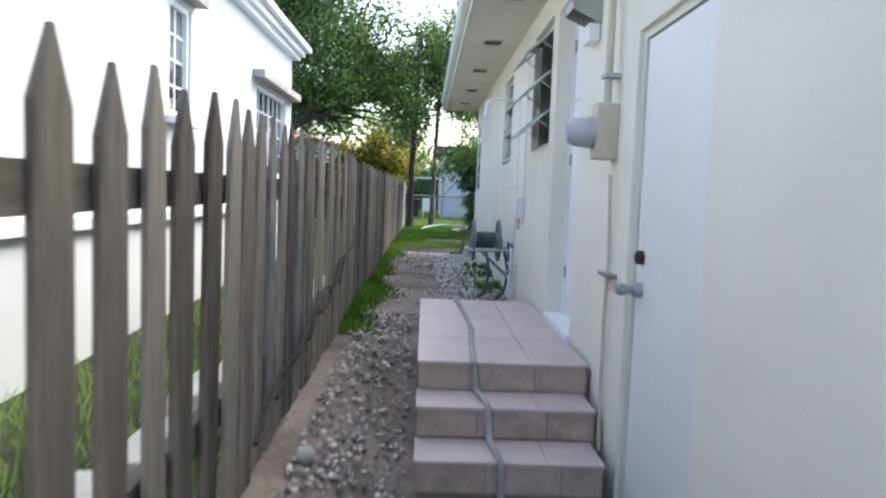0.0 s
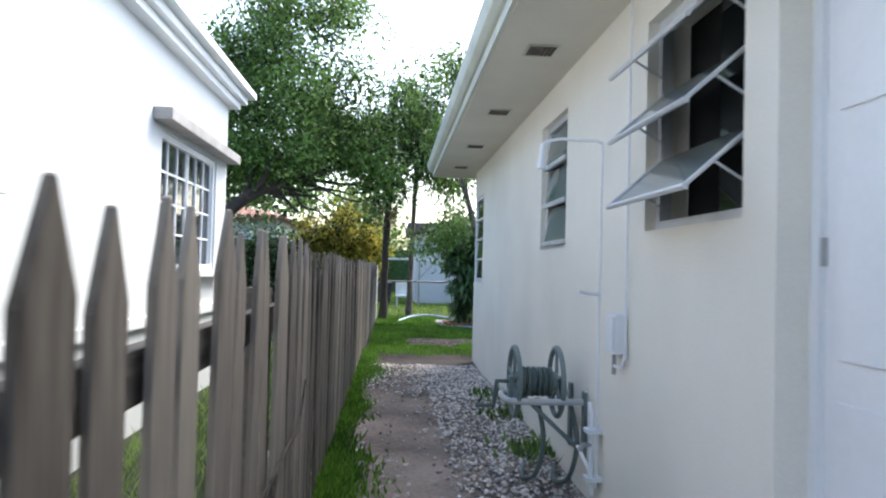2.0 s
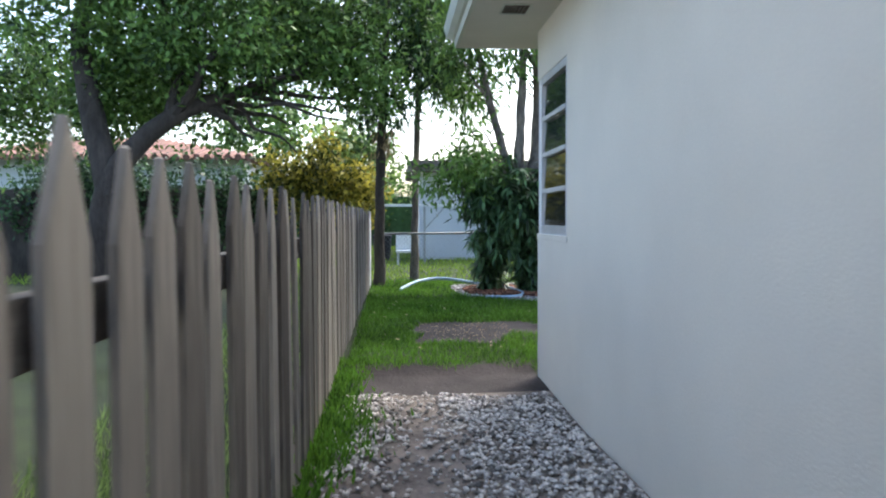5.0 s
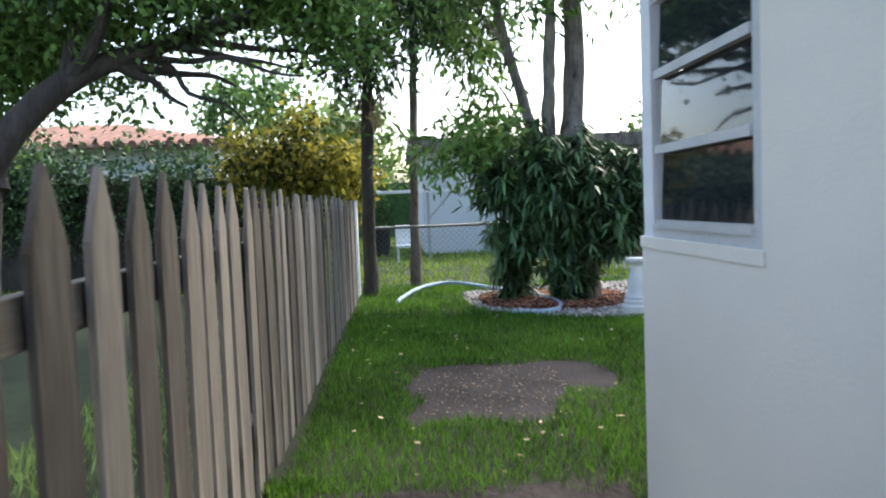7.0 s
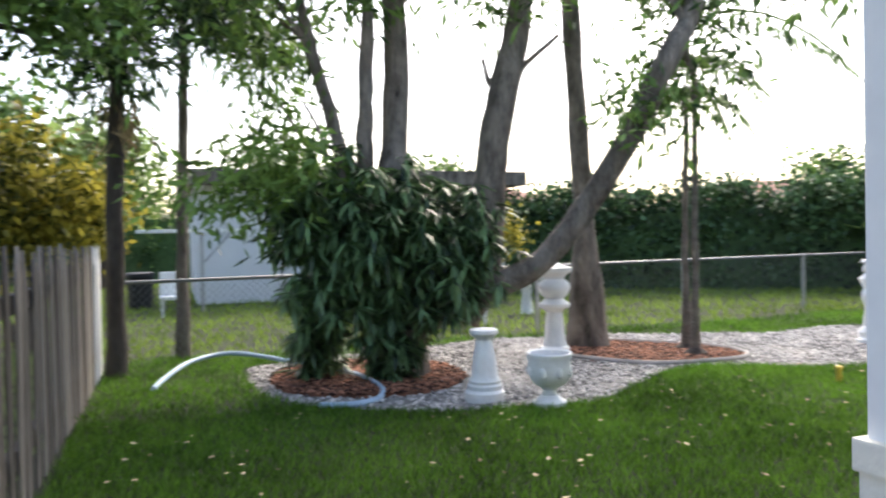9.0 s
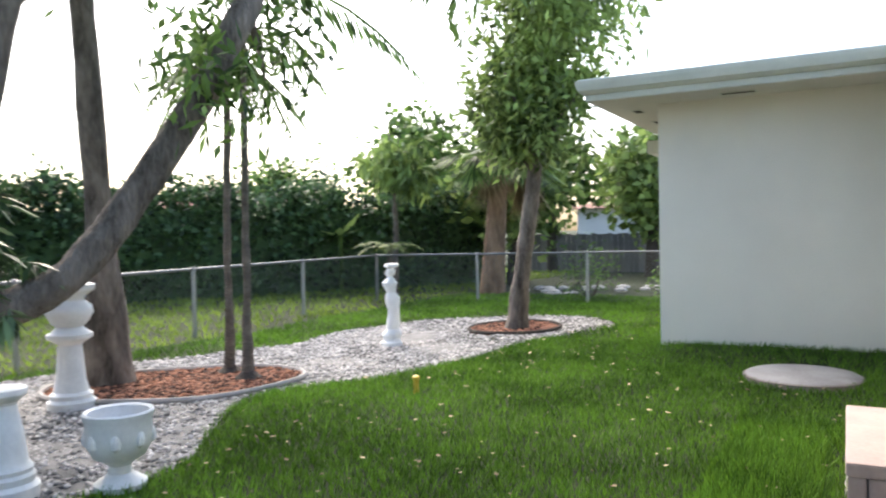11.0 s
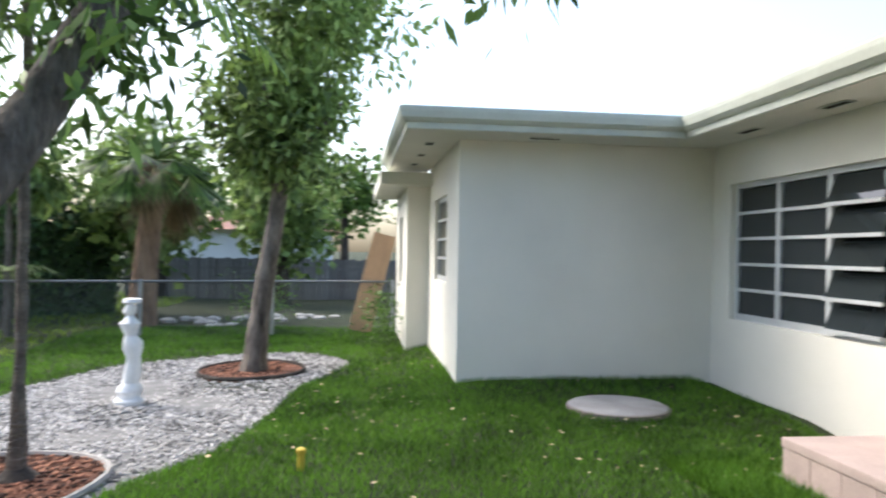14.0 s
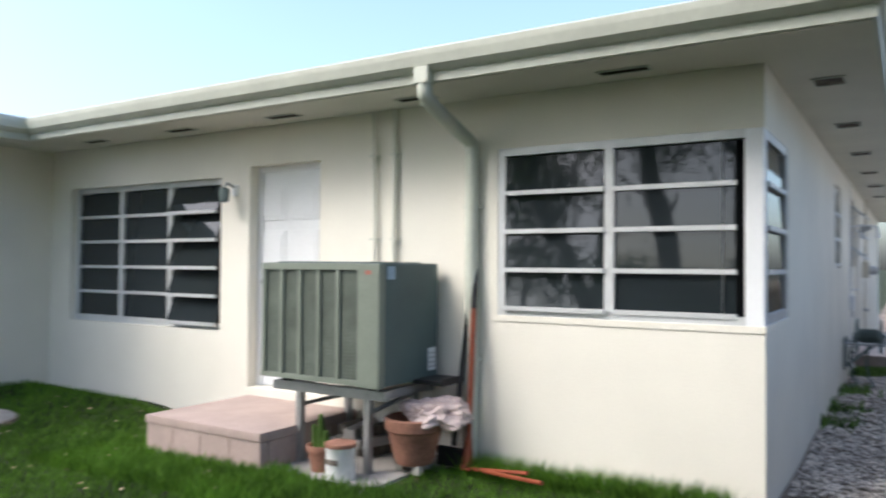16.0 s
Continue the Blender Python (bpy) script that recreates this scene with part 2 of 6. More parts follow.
def spline(pts, n=8):
    """Smooth points through the given ones."""
    p = [Vector(q) for q in pts]
    out = []
    for i in range(len(p) - 1):
        a, b, c, d = p[max(i - 1, 0)], p[i], p[i + 1], p[min(i + 2, len(p) - 1)]
        for k in range(n):
            t = k / n
            out.append(0.5 * (2 * b + (c - a) * t + (2 * a - 5 * b + 4 * c - d) * t * t + (3 * b - 3 * c + d - a) * t ** 3))
    return out + [p[-1]]


def ramp_between(vals, n):
    return list(np.interp(np.linspace(0, 1, n), np.linspace(0, 1, len(vals)), vals))


def wall_mesh(axis, u0, u1, z0, z1, face, back, openings):
    """A wall with openings cut through: axis 'x' runs along x with its faces at y, axis 'y' along y with its faces at x."""
    us = sorted({u0, u1, *[o[0] for o in openings], *[o[1] for o in openings]})
    zs = sorted({z0, z1, *[o[2] for o in openings], *[o[3] for o in openings]})
    us, zs = [u for u in us if u0 <= u <= u1], [z for z in zs if z0 <= z <= z1]
    bm = bmesh.new()
    co = (lambda u, d, z: (u, d, z)) if axis == 'x' else (lambda u, d, z: (d, u, z))
    quad = lambda *p: bm.faces.new([bm.verts.new(q) for q in p])
    inside = lambda u, z: any(o[0] < u < o[1] and o[2] < z < o[3] for o in openings)
    for a, b in zip(us, us[1:]):
        for c, d in zip(zs, zs[1:]):
            if not inside((a + b) / 2, (c + d) / 2):
                for f in (face, back):
                    quad(co(a, f, c), co(b, f, c), co(b, f, d), co(a, f, d))
    for a, b, c, d in [*openings, (u0, u1, z0, z1)]:
        for p, q in (((a, c), (b, c)), ((b, c), (b, d)), ((b, d), (a, d)), ((a, d), (a, c))):
            if (p[0] == q[0] and p[0] in (u0, u1) or p[1] == q[1] and p[1] in (z0, z1)) and (a, b, c, d) != (u0, u1, z0, z1):
                continue
            quad(co(p[0], face, p[1]), co(q[0], face, q[1]), co(q[0], back, q[1]), co(p[0], back, p[1]))
    bmesh.ops.remove_doubles(bm, verts=bm.verts[:], dist=0.0005)
    return bm


def blades(name, base, tip, half, material, parent=None, fold=0.0, mid=0.45):
    """Many pointed leaves: from base to tip (N x 3 each), with half-width vectors (N x 3)."""
    n = len(base)
    m = base * (1 - mid) + tip * mid
    if fold is not None and not np.isscalar(fold):
        m = m + fold
    v = np.stack([base, m + half, tip, m - half], 1).reshape(-1, 3)
    me = bpy.data.meshes.new(name)
    me.vertices.add(4 * n)
    me.vertices.foreach_set("co", v.astype(np.float32).ravel())
    me.loops.add(4 * n)
    me.loops.foreach_set("vertex_index", np.arange(4 * n, dtype=np.int32))
    me.polygons.add(n)
    me.polygons.foreach_set("loop_start", np.arange(0, 4 * n, 4, dtype=np.int32))
    me.polygons.foreach_set("loop_total", np.full(n, 4, dtype=np.int32))
    me.update(calc_edges=True)
    me.materials.append(material)
    ob = new(name, me)
    if parent:
        ob.parent = parent
    return ob


def unit(v):
    return v / np.maximum(np.linalg.norm(v, axis=-1, keepdims=True), 1e-6)


def crown(name, clumps, per, spread, length, width, material, parent=None, droop=0.0, seed=1):
    """A crown of leaves in clumps with gaps between them."""
    r = np.random.default_rng(seed)
    c = np.repeat(np.asarray(clumps, float), per, 0)
    n = len(c)
    off = r.normal(size=(n, 3)) * spread
    base = c + off
    d = unit(r.normal(size=(n, 3)) + 0.6 * unit(off) + np.array([0, 0, -droop]))
    ln = length * r.uniform(0.6, 1.25, (n, 1))
    side = unit(np.cross(d, r.normal(size=(n, 3))))
    ob = blades(name, base, base + d * ln, side * width * r.uniform(0.7, 1.2, (n, 1)), material, parent)
    ob["kind"] = "stuff"
    return ob


def blob_points(centre, radii, n, seed, shell=0.55):
    """Clump centres in an uneven ellipsoid."""
    r = np.random.default_rng(seed)
    d = unit(r.normal(size=(n, 3)))
    rad = (shell + (1 - shell) * r.uniform(0, 1, (n, 1)) ** 0.5) * (0.8 + 0.35 * np.sin(3.1 * d[:, :1] * 2 + seed) * np.cos(2.3 * d[:, 1:2] * 2))
    return np.asarray(centre) + d * rad * np.asarray(radii)


def twigs(name, start, ends, r0, r1, seed, material, parent):
    """Crooked limbs from one point to several, each a part of its own."""
    rr = random.Random(seed)
    s = Vector(start)
    for e in ends:
        bm = bmesh.new()
        e = Vector(e)
        ln = (e - s).length
        pts = [s + (e - s) * t + Vector((rr.uniform(-1, 1), rr.uniform(-1, 1), rr.uniform(-.5, 1))) * ln * 0.07 * math.sin(math.pi * t) for t in (0, .25, .5, .75, 1)]
        pts = spline(pts, 3)
        tube(bm, pts, ramp_between([r0, r1], len(pts)), 7)
        part(name, bm, material, parent, "", True)

# ---- ground ----


def smooth01(v, a, b):
    t = np.clip((np.asarray(v, float) - a) / (b - a), 0, 1)
    return t * t * (3 - 2 * t)


def gz(x, y):
    """The height of the ground."""
    x, y = np.asarray(x, float), np.asarray(y, float)
    drop = smooth01(-y, 6.3, 9.6) * (0.06 + 0.26 * smooth01(x, -1.3, -0.85)) * smooth01(-x, -20, -0.0)
    lip = 0.05 * smooth01(y, 0.12, 0.30) + 0.12 * smooth01(x, 3.9, 5.2) * np.maximum(1 - smooth01(y, 0.2, 1.0), smooth01(x, 6.0, 6.7) * (1 - smooth01(y, 2.3, 3.2)))
    bumps = 0.010 * np.sin(2.1 * x + 1.3 * y) + 0.008 * np.sin(3.7 * x - 2.9 * y + 1)
    near = np.exp(-((x - 2) ** 2 + (y - 1) ** 2) / 400)
    dip = 0.07 * np.exp(-((x - 6.6) ** 2 + (y - 5.6) ** 2) / 1.3)
    return -0.03 + lip - drop - dip + bumps * near


def lattice(lo, hi, fine0, fine1, step, coarse):
    return np.array(sorted({*np.round(np.arange(fine0, fine1 + 1e-6, step), 4), *coarse, lo, hi}))


gx = lattice(-600, 600, -2.4, 9.6, 0.15, [-250, -90, -40, -20, -12, -8, -5, -3.5, 11, 13, 16, 20, 30, 60, 150, 300])
gy = lattice(-600, 600, -15, 10, 0.15, [-250, -90, -40, -25, -18, 11, 13, 16, 20, 30, 60, 150, 300])
GX, GY = np.meshgrid(gx, gy)
gverts = np.stack([GX, GY, gz(GX, GY)], -1).reshape(-1, 3)
nx = len(gx)
gfaces = [(j * nx + i, j * nx + i + 1, (j + 1) * nx + i + 1, (j + 1) * nx + i) for j in range(len(gy) - 1) for i in range(nx - 1)]
gme = mesh_of("ground", gverts, gfaces, M_SOIL, True)
gme.materials.append(M_DIRT)
gme.materials.append(M_BARE)
idx = []
for (j, i) in ((j, i) for j in range(len(gy) - 1) for i in range(nx - 1)):
    cx, cy = (gx[i] + gx[i + 1]) / 2, (gy[j] + gy[j + 1]) / 2
    dirt = -1.6 < cx < 0.3 and cy < -0.45
    bare = (-1.45 < cx < 0.05 and -0.45 < cy < 0.3) or (-0.9 < cx < 0.55 and 0.95 < cy < 2.6)
    idx.append(1 if dirt else 2 if bare else 0)
gme.polygons.foreach_set("material_index", np.array(idx, np.int32))
tagged(new("ground", gme), "green lawn soil with a trodden dirt path beside the house", "ground", kind="structure")

# ---- house ----
WALL_T, ZTOP, OV = 0.22, 2.45, 0.52
WX, WY = 6.70, 2.56
D1 = (-10.59, -9.75, -0.36, 1.68)
D2 = (-8.63, -7.77, 0.20, 2.22)
W1 = (-7.56, -6.66, 1.35, 2.25)
W2 = (-5.18, -4.39, 1.32, 2.205)
CWS = (-0.89, 0.0, 1.0, 2.085)
CWR = (0.0, 1.62, 1.0, 2.085)
BD = (3.145, 3.90, 0.33, 2.12)
W3 = (4.23, 6.36, 0.765, 2.045)
WW = (7.6, 8.75, 1.02, 1.98)
bm = wall_mesh('y', -16.0, CWS[0], -0.6, ZTOP, 0.0, WALL_T, [D1, D2, W1, W2])
box(bm, 0.0, WALL_T, CWS[0], 0.0, -0.6, CWS[2])
box(bm, 0.0, WALL_T, CWS[0], 0.0, CWS[3], ZTOP)
tagged(part("wall_west", bm, M_STUCCO),
       "long white stucco side wall with doors and awning windows", "wall", kind="structure")
tagged(part("wall_north", wall_mesh('x', WALL_T, WX, -0.6, ZTOP, 0.0, -WALL_T, [(WALL_T, CWR[1], CWR[2], CWR[3]), BD, W3]), M_STUCCO),
       "cream stucco rear wall with wide windows and a door", "wall", kind="structure")
tagged(part("wall_wing", wall_mesh('y', 0.0, WY, -0.6, ZTOP, WX, WX + WALL_T, []), M_STUCCO),
       "plain cream stucco side wall of the rear wing", "wall", kind="structure")
tagged(part("wall_wing_north", wall_mesh('x', WX + WALL_T, 9.4, -0.6, ZTOP, WY, WY - WALL_T, [WW]), M_STUCCO),
       "white stucco end wall of the rear wing", "wall", kind="structure")
bm = boxed(11.38, 11.6, -16.0, 2.63, -0.6, 2.2)
tagged(part("wall_east", bm, M_STUCCO), "plain cream stucco side wall", "wall", kind="structure")
tagged(part("wall_extension", wall_mesh('x', 9.62, 11.6, -0.6, 2.2, 2.85, 2.63, [(10.2, 10.9, 0.9, 1.85)]), M_STUCCO), "cream stucco end wall of the low extension", "wall", kind="structure")
tagged(part("wall_extension_west", boxed(9.4, 9.62, WY - .22, 2.85, -0.6, 2.2), M_STUCCO), "cream stucco return wall of the low extension", "wall", kind="structure")
bm = boxed(9.1, 12.0, 1.2, 3.22, 2.2, 2.36)
tagged(part("roof_extension", bm, M_TRIM), "flat pale roof edge of the extension", "roof", kind="structure")
bm = boxed(0.0, 11.6, -16.2, -16.0, -0.6, ZTOP)
tagged(part("wall_south", bm, M_STUCCO), "plain cream stucco front wall", "wall", kind="structure")

# soffit, fascia, gutter and roof
for name, x0, x1, y0, y1 in (("soffit_west", -OV, 0.0, -16.6, OV), ("soffit_north", 0.0, WX - OV, 0.0, OV), ("soffit_wing", WX - OV, WX, 0.0, WY + OV), ("soffit_wing_north", WX, 9.9, WY, WY + OV)):
    tagged(part(name, boxed(x0, x1, y0, y1, ZTOP - 0.02, ZTOP + 0.03), M_SOFFIT), "cream painted soffit under the eaves", "soffit", kind="structure")


def eave(name, p, q, out, label):
    """A moulded fascia with a gutter along one eave."""
    p, q, out = Vector(p), Vector(q), Vector(out)
    prof = [(0.0, -0.06), (0.025, -0.06), (0.03, -0.005), (0.05, 0.0), (0.085, 0.03), (0.10, 0.085), (0.105, 0.12), (0.09, 0.12), (0.08, 0.095), (0.0, 0.095)]
    bm = bmesh.new()
    rows = [[bm.verts.new(e + out * a + Vector((0, 0, b)) + m * a) for a, b in prof] for e, m in ((p, Vector(eave_mitre[name][0])), (q, Vector(eave_mitre[name][1])))]
    k = len(prof)
    for i in range(k):
        bm.faces.new((rows[0][i], rows[0][(i + 1) % k], rows[1][(i + 1) % k], rows[1][i]))
    bm.faces.new(rows[0])
    bm.faces.new(rows[1][::-1])
    return tagged(part(name, bm, M_GUTTER), label, "fascia", kind="structure")


eave_mitre = {"fascia_west": ((0, 0, 0), (0, 1, 0)), "fascia_north": ((-1, 0, 0), (-1, 0, 0)), "fascia_wing": ((0, 1, 0), (0, 1, 0)), "fascia_wing_north": ((-1, 0, 0), (0, 0, 0))}
ZE = ZTOP + 0.045
eave("fascia_west", (-OV, -16.6, ZE), (-OV, OV, ZE), (-1, 0, 0), "pale moulded fascia board along the eave")
eave("fascia_north", (-OV, OV, ZE), (WX - OV, OV, ZE), (0, 1, 0), "pale moulded fascia and gutter along the rear eave")
eave("fascia_wing", (WX - OV, OV, ZE), (WX - OV, WY + OV, ZE), (-1, 0, 0), "pale moulded fascia and gutter of the wing")
eave("fascia_wing_north", (WX - OV, WY + OV, ZE), (9.9, WY + OV, ZE), (0, 1, 0), "pale moulded fascia of the wing's end")


def roof_sheet(name, corners, label):
    bm = bmesh.new()
    top = [bm.verts.new(c) for c in corners]
    low = [bm.verts.new(Vector(c) - Vector((0, 0, 0.07))) for c in corners]
    n = len(top)
    bm.faces.new(top)
    bm.faces.new(low[::-1])
    for i in range(n):
        bm.faces.new((top[i], top[(i + 1) % n], low[(i + 1) % n], low[i]))
    return tagged(part(name, bm, M_ROOF), label, "roof", kind="structure")


ZR, RISE = ZTOP + 0.18, 0.16
roof_sheet("roof_west", [(-OV - 0.08, -16.6, ZR), (-OV - 0.08, OV + 0.08, ZR), (4.0, -4.0, ZR + 4.6 * RISE), (4.0, -16.6, ZR + 4.6 * RISE)], "low white-painted roof slope")
roof_sheet("roof_north", [(-OV - 0.08, OV + 0.08, ZR), (WX - OV, OV + 0.08, ZR), (9.4, -2.2, ZR + 2.7 * RISE), (9.4, -4.0, ZR + 4.6 * RISE), (4.0, -4.0, ZR + 4.6 * RISE)], "low white-painted rear roof slope")
roof_sheet("roof_wing", [(WX - OV - 0.08, OV + 0.08, ZR), (WX - OV - 0.08, WY + OV + 0.08, ZR), (9.2, 1.0, ZR + 2.5 * RISE), (9.2, -2.0, ZR + 2.5 * RISE)], "low white-painted roof slope of the wing")
roof_sheet("roof_wing_north", [(WX - OV - 0.08, WY + OV + 0.08, ZR), (10.0, WY + OV + 0.08, ZR), (10.0, 1.0, ZR + 2.5 * RISE), (9.2, 1.0, ZR + 2.5 * RISE)], "low white-painted end slope of the wing")


def soffit_vent(x, y, along_x, sx=0.30, sy=0.10):
    """A recessed louvred soffit vent."""
    v = thing("soffit_vent", "small grey louvred soffit vent under the eave", "vent", "soffit vents", (x, y, ZTOP - 0.024), 0 if along_x else 90)
    bm = bmesh.new()
    for a, b, c, d in ((-sx / 2, sx / 2, -sy / 2, -sy / 2 + .012), (-sx / 2, sx / 2, sy / 2 - .012, sy / 2), (-sx / 2, -sx / 2 + .012, -sy / 2 + .012, sy / 2 - .012), (sx / 2 - .012, sx / 2, -sy / 2 + .012, sy / 2 - .012)):
        box(bm, a, b, c, d, -0.006, 0.0)
    part("frame", bm, M_GUTTER, v)
    part("screen", boxed(-sx / 2 + .012, sx / 2 - .012, -sy / 2 + .012, sy / 2 - .012, -0.001, 0.002), M_DARK if along_x else M_BARK, v)
    for k in range(3):
        yy = -sy / 2 + 0.025 + k * 0.024
        part("slat", boxed(-sx / 2 + .012, sx / 2 - .012, yy, yy + 0.006, -0.005, -0.001), M_BARK_DARK, v)


for y in (-0.6, -2.2, -3.9, -5.6, -7.3, -9.0):
    soffit_vent(-OV / 2, y, False, 0.22, 0.18)
for x in (0.70, 2.1, 3.3, 4.45, 5.6):
    soffit_vent(x, OV / 2 - 0.02, True)
for x in (7.0, 7.9, 8.8):
    soffit_vent(x, WY + OV / 2, True, 0.2, 0.1)
soffit_vent(WX - 0.27, 1.8, False, 0.3, 0.1)


def pane_window(name, u0, u1, z0, z1, cols, rows, to_world, depth, glass, label, open_cols=(), tilt=0.0, frame_w=0.045, centre=(0, 0, 0), group="", ends=(True, True)):
    """An awning window with aluminium frame and rows of tilted panes. Local: u along, d outwards, z up."""
    w = thing(name, label, "window", group)
    B = to_world
    fr = bmesh.new()
    for a, b, c, d in ((u0, u1, z1 - frame_w, z1), (u0, u1, z0, z0 + frame_w)):
        B(fr, a, b, -depth, -depth + 0.05, c, d)
    if ends[0]:
        B(fr, u0, u0 + frame_w, -depth, -depth + 0.05, z0 + frame_w, z1 - frame_w)
    if ends[1]:
        B(fr, u1 - frame_w, u1, -depth, -depth + 0.05, z0 + frame_w, z1 - frame_w)
    part("window_frame", fr, M_ALU, w)
    us = [u0 + frame_w * 0.5 + (u1 - u0 - frame_w) * k / cols for k in range(cols + 1)] if isinstance(cols, int) else cols
    for u in us[1:-1]:
        mb = bmesh.new()
        B(mb, u - 0.03, u + 0.03, -depth + 0.002, -depth + 0.056, z0 + frame_w, z1 - frame_w)
        part("mullion", mb, M_ALU, w)
    # Near-black sheet stands in for the unlit room behind the panes.
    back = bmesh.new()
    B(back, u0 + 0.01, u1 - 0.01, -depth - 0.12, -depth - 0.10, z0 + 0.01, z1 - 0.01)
    part("unlit_room_sheet", back, M_DARK, w)
    h = (z1 - z0 - 2 * frame_w) / rows
    for k, (a, b) in enumerate(zip(us, us[1:])):
        for r in range(rows):
            lo = z0 + frame_w + r * h
            ang = tilt if k in open_cols else 0.012
            gb = bmesh.new()
            B(gb, a + 0.034, b - 0.034, -depth + 0.022, -depth + 0.028, lo + 0.012, lo + h - 0.012)
            for v in gb.verts:
                f = (lo + h - v.co.z) / h
                v.co += Vector(centre) * (ang * f)
            p = part("pane", gb, glass, w)
            bb = bmesh.new()
            B(bb, a + 0.028, b - 0.028, -depth + 0.018, -depth + 0.045, lo - 0.012, lo + 0.016)
            for v in bb.verts:
                v.co += Vector(centre) * ang
            part("pane_rail", bb, M_ALU, p)
    return w


def on_rear(y0):
    return lambda bm, a, b, c, d, e, f: box(bm, a, b, y0 + c, y0 + d, e, f)


def on_side(x0):
    return lambda bm, a, b, c, d, e, f: box(bm, x0 - d, x0 - c, a, b, e, f)


pane_window("window_1", W3[0], W3[1], W3[2], W3[3], 3, 5, on_rear(0.0), 0.11, M_GLASS, "wide dark awning window with white frame and three columns of panes", (0,), 0.085, 0.045, (0, 1, 0))
pane_window("window_2", 0.10, CWR[1], CWR[2], CWR[3], [0.12, 0.87, 1.60], 4, on_rear(0.0), 0.055, M_GLASS, "dark awning window with white frame beside the house corner", (1,), 0.03, 0.05, (0, 1, 0), ends=(False, True))
pane_window("window_3", CWS[0], -0.10, CWS[2], CWS[3], 1, 4, on_side(0.0), 0.055, M_GLASS, "narrow awning window with white frame turning the house corner", (), 0, 0.05, (-1, 0, 0), ends=(True, False))
post = thing("corner_post", "white square post at the corner window", "post", at=(0.0, 0.0, 0.0))
part("post", boxed(0.006, 0.105, -0.105, -0.006, 1.0, 2.085, 0.004), M_WHITE, post)
sill = bmesh.new()
box(sill, -0.006, 0.20, -0.905, 0.006, 0.965, 1.005, 0.004)
box(sill, 0.20, 1.635, -0.18, 0.006, 0.965, 1.005, 0.004)
tagged(part("window_sill", sill, M_STUCCO), "cream rendered sill wrapping the house corner", "sill", kind="structure")
pane_window("window_4", W2[0], W2[1], W2[2], W2[3], 1, 3, on_side(0.0), 0.09, M_GLASS_PALE, "small awning window with pale obscure glass", (0,), 0.05, 0.04, (-1, 0, 0))
pane_window("window_5", WW[0], WW[1], WW[2], WW[3], 1, 4, on_rear(WY), 0.09, M_GLASS, "white-framed awning window in the wing's end wall", (), 0, 0.045, (0, 1, 0))


def open_awning():
    """The side window whose panes swing far out."""
    w = thing("window_6", "awning window with three glass panes swung wide open", "window")
    u0, u1, z0, z1 = W1
    fr = bmesh.new()
    for a, b, c, d in ((u0, u1, z1 - .04, z1), (u0, u1, z0, z0 + .04), (u0, u0 + .04, z0 + .04, z1 - .04), (u1 - .04, u1, z0 + .04, z1 - .04)):
        box(fr, 0.05, 0.10, a, b, c, d)
    part("window_frame", fr, M_ALU, w)
    # The room's darkness is a near-black sheet closing the opening.
    part("unlit_room_sheet", boxed(0.185, 0.2, u0 + .01, u1 - .01, z0 + .01, z1 - .01), M_DARK, w)
    # Added dark sheet, not an insect screen: darkens half the opening like the interior.
    part("screen", boxed(0.125, 0.128, u0 + .04, (u0 + u1) / 2, z0 + .04, z1 - .04), M_GLASS, w)
    h = (z1 - z0 - 0.08) / 3
    for r in range(3):
        top = z0 + 0.04 + (r + 1) * h - 0.01
        reach, fall = 0.23, 0.205
        bm = bmesh.new()
        pts = [(0.06, top), (0.06 - reach, top - fall)]
        vs = []
        for (x, z) in pts:
            for y in (u0 + .045, u1 - .045):
                vs.append(bm.verts.new((x, y, z)))
                vs.append(bm.verts.new((x - 0.002, y, z - 0.006)))
        for f in ((0, 2, 6, 4), (1, 5, 7, 3), (0, 4, 5, 1), (2, 3, 7, 6), (4, 6, 7, 5), (0, 1, 3, 2)):
            bm.faces.new([vs[i] for i in f])
        p = part("pane", bm, M_GLASS_PALE, w)
        ed = bmesh.new()
        tube(ed, [(0.06 - reach, u0 + .03, top - fall - .003), (0.06 - reach, u1 - .03, top - fall - .003)], 0.011, 6)
        part("pane_rail", ed, M_ALU, p)
        for y in (u0 + .04, u1 - .04):
            part("pane_arm", tubed([(0.06, y, top), (0.06 - reach, y, top - fall)], 0.008, 6), M_ALU, p)
            part("stay", tubed([(0.06, y, top - h * 0.75), (0.06 - reach * 0.6, y, top - fall * 0.6)], 0.005, 5), M_ALU, w)


open_awning()


def flat_door(name, u0, u1, z0, z1, label):
    d = thing(name, label, "door")
    fr = bmesh.new()
    box(fr, 0.02, 0.10, u0, u0 + 0.035, z0, z1)
    box(fr, 0.02, 0.10, u1 - 0.035, u1, z0, z1)
    box(fr, 0.02, 0.10, u0 + 0.035, u1 - 0.035, z1 - 0.035, z1)
    part("door_frame", fr, M_TRIM, d)
    part("leaf", boxed(0.03, 0.075, u0 + 0.042, u1 - 0.042, z0 + 0.01, z1 - 0.042, 0.002), M_WHITE, d)
    return d


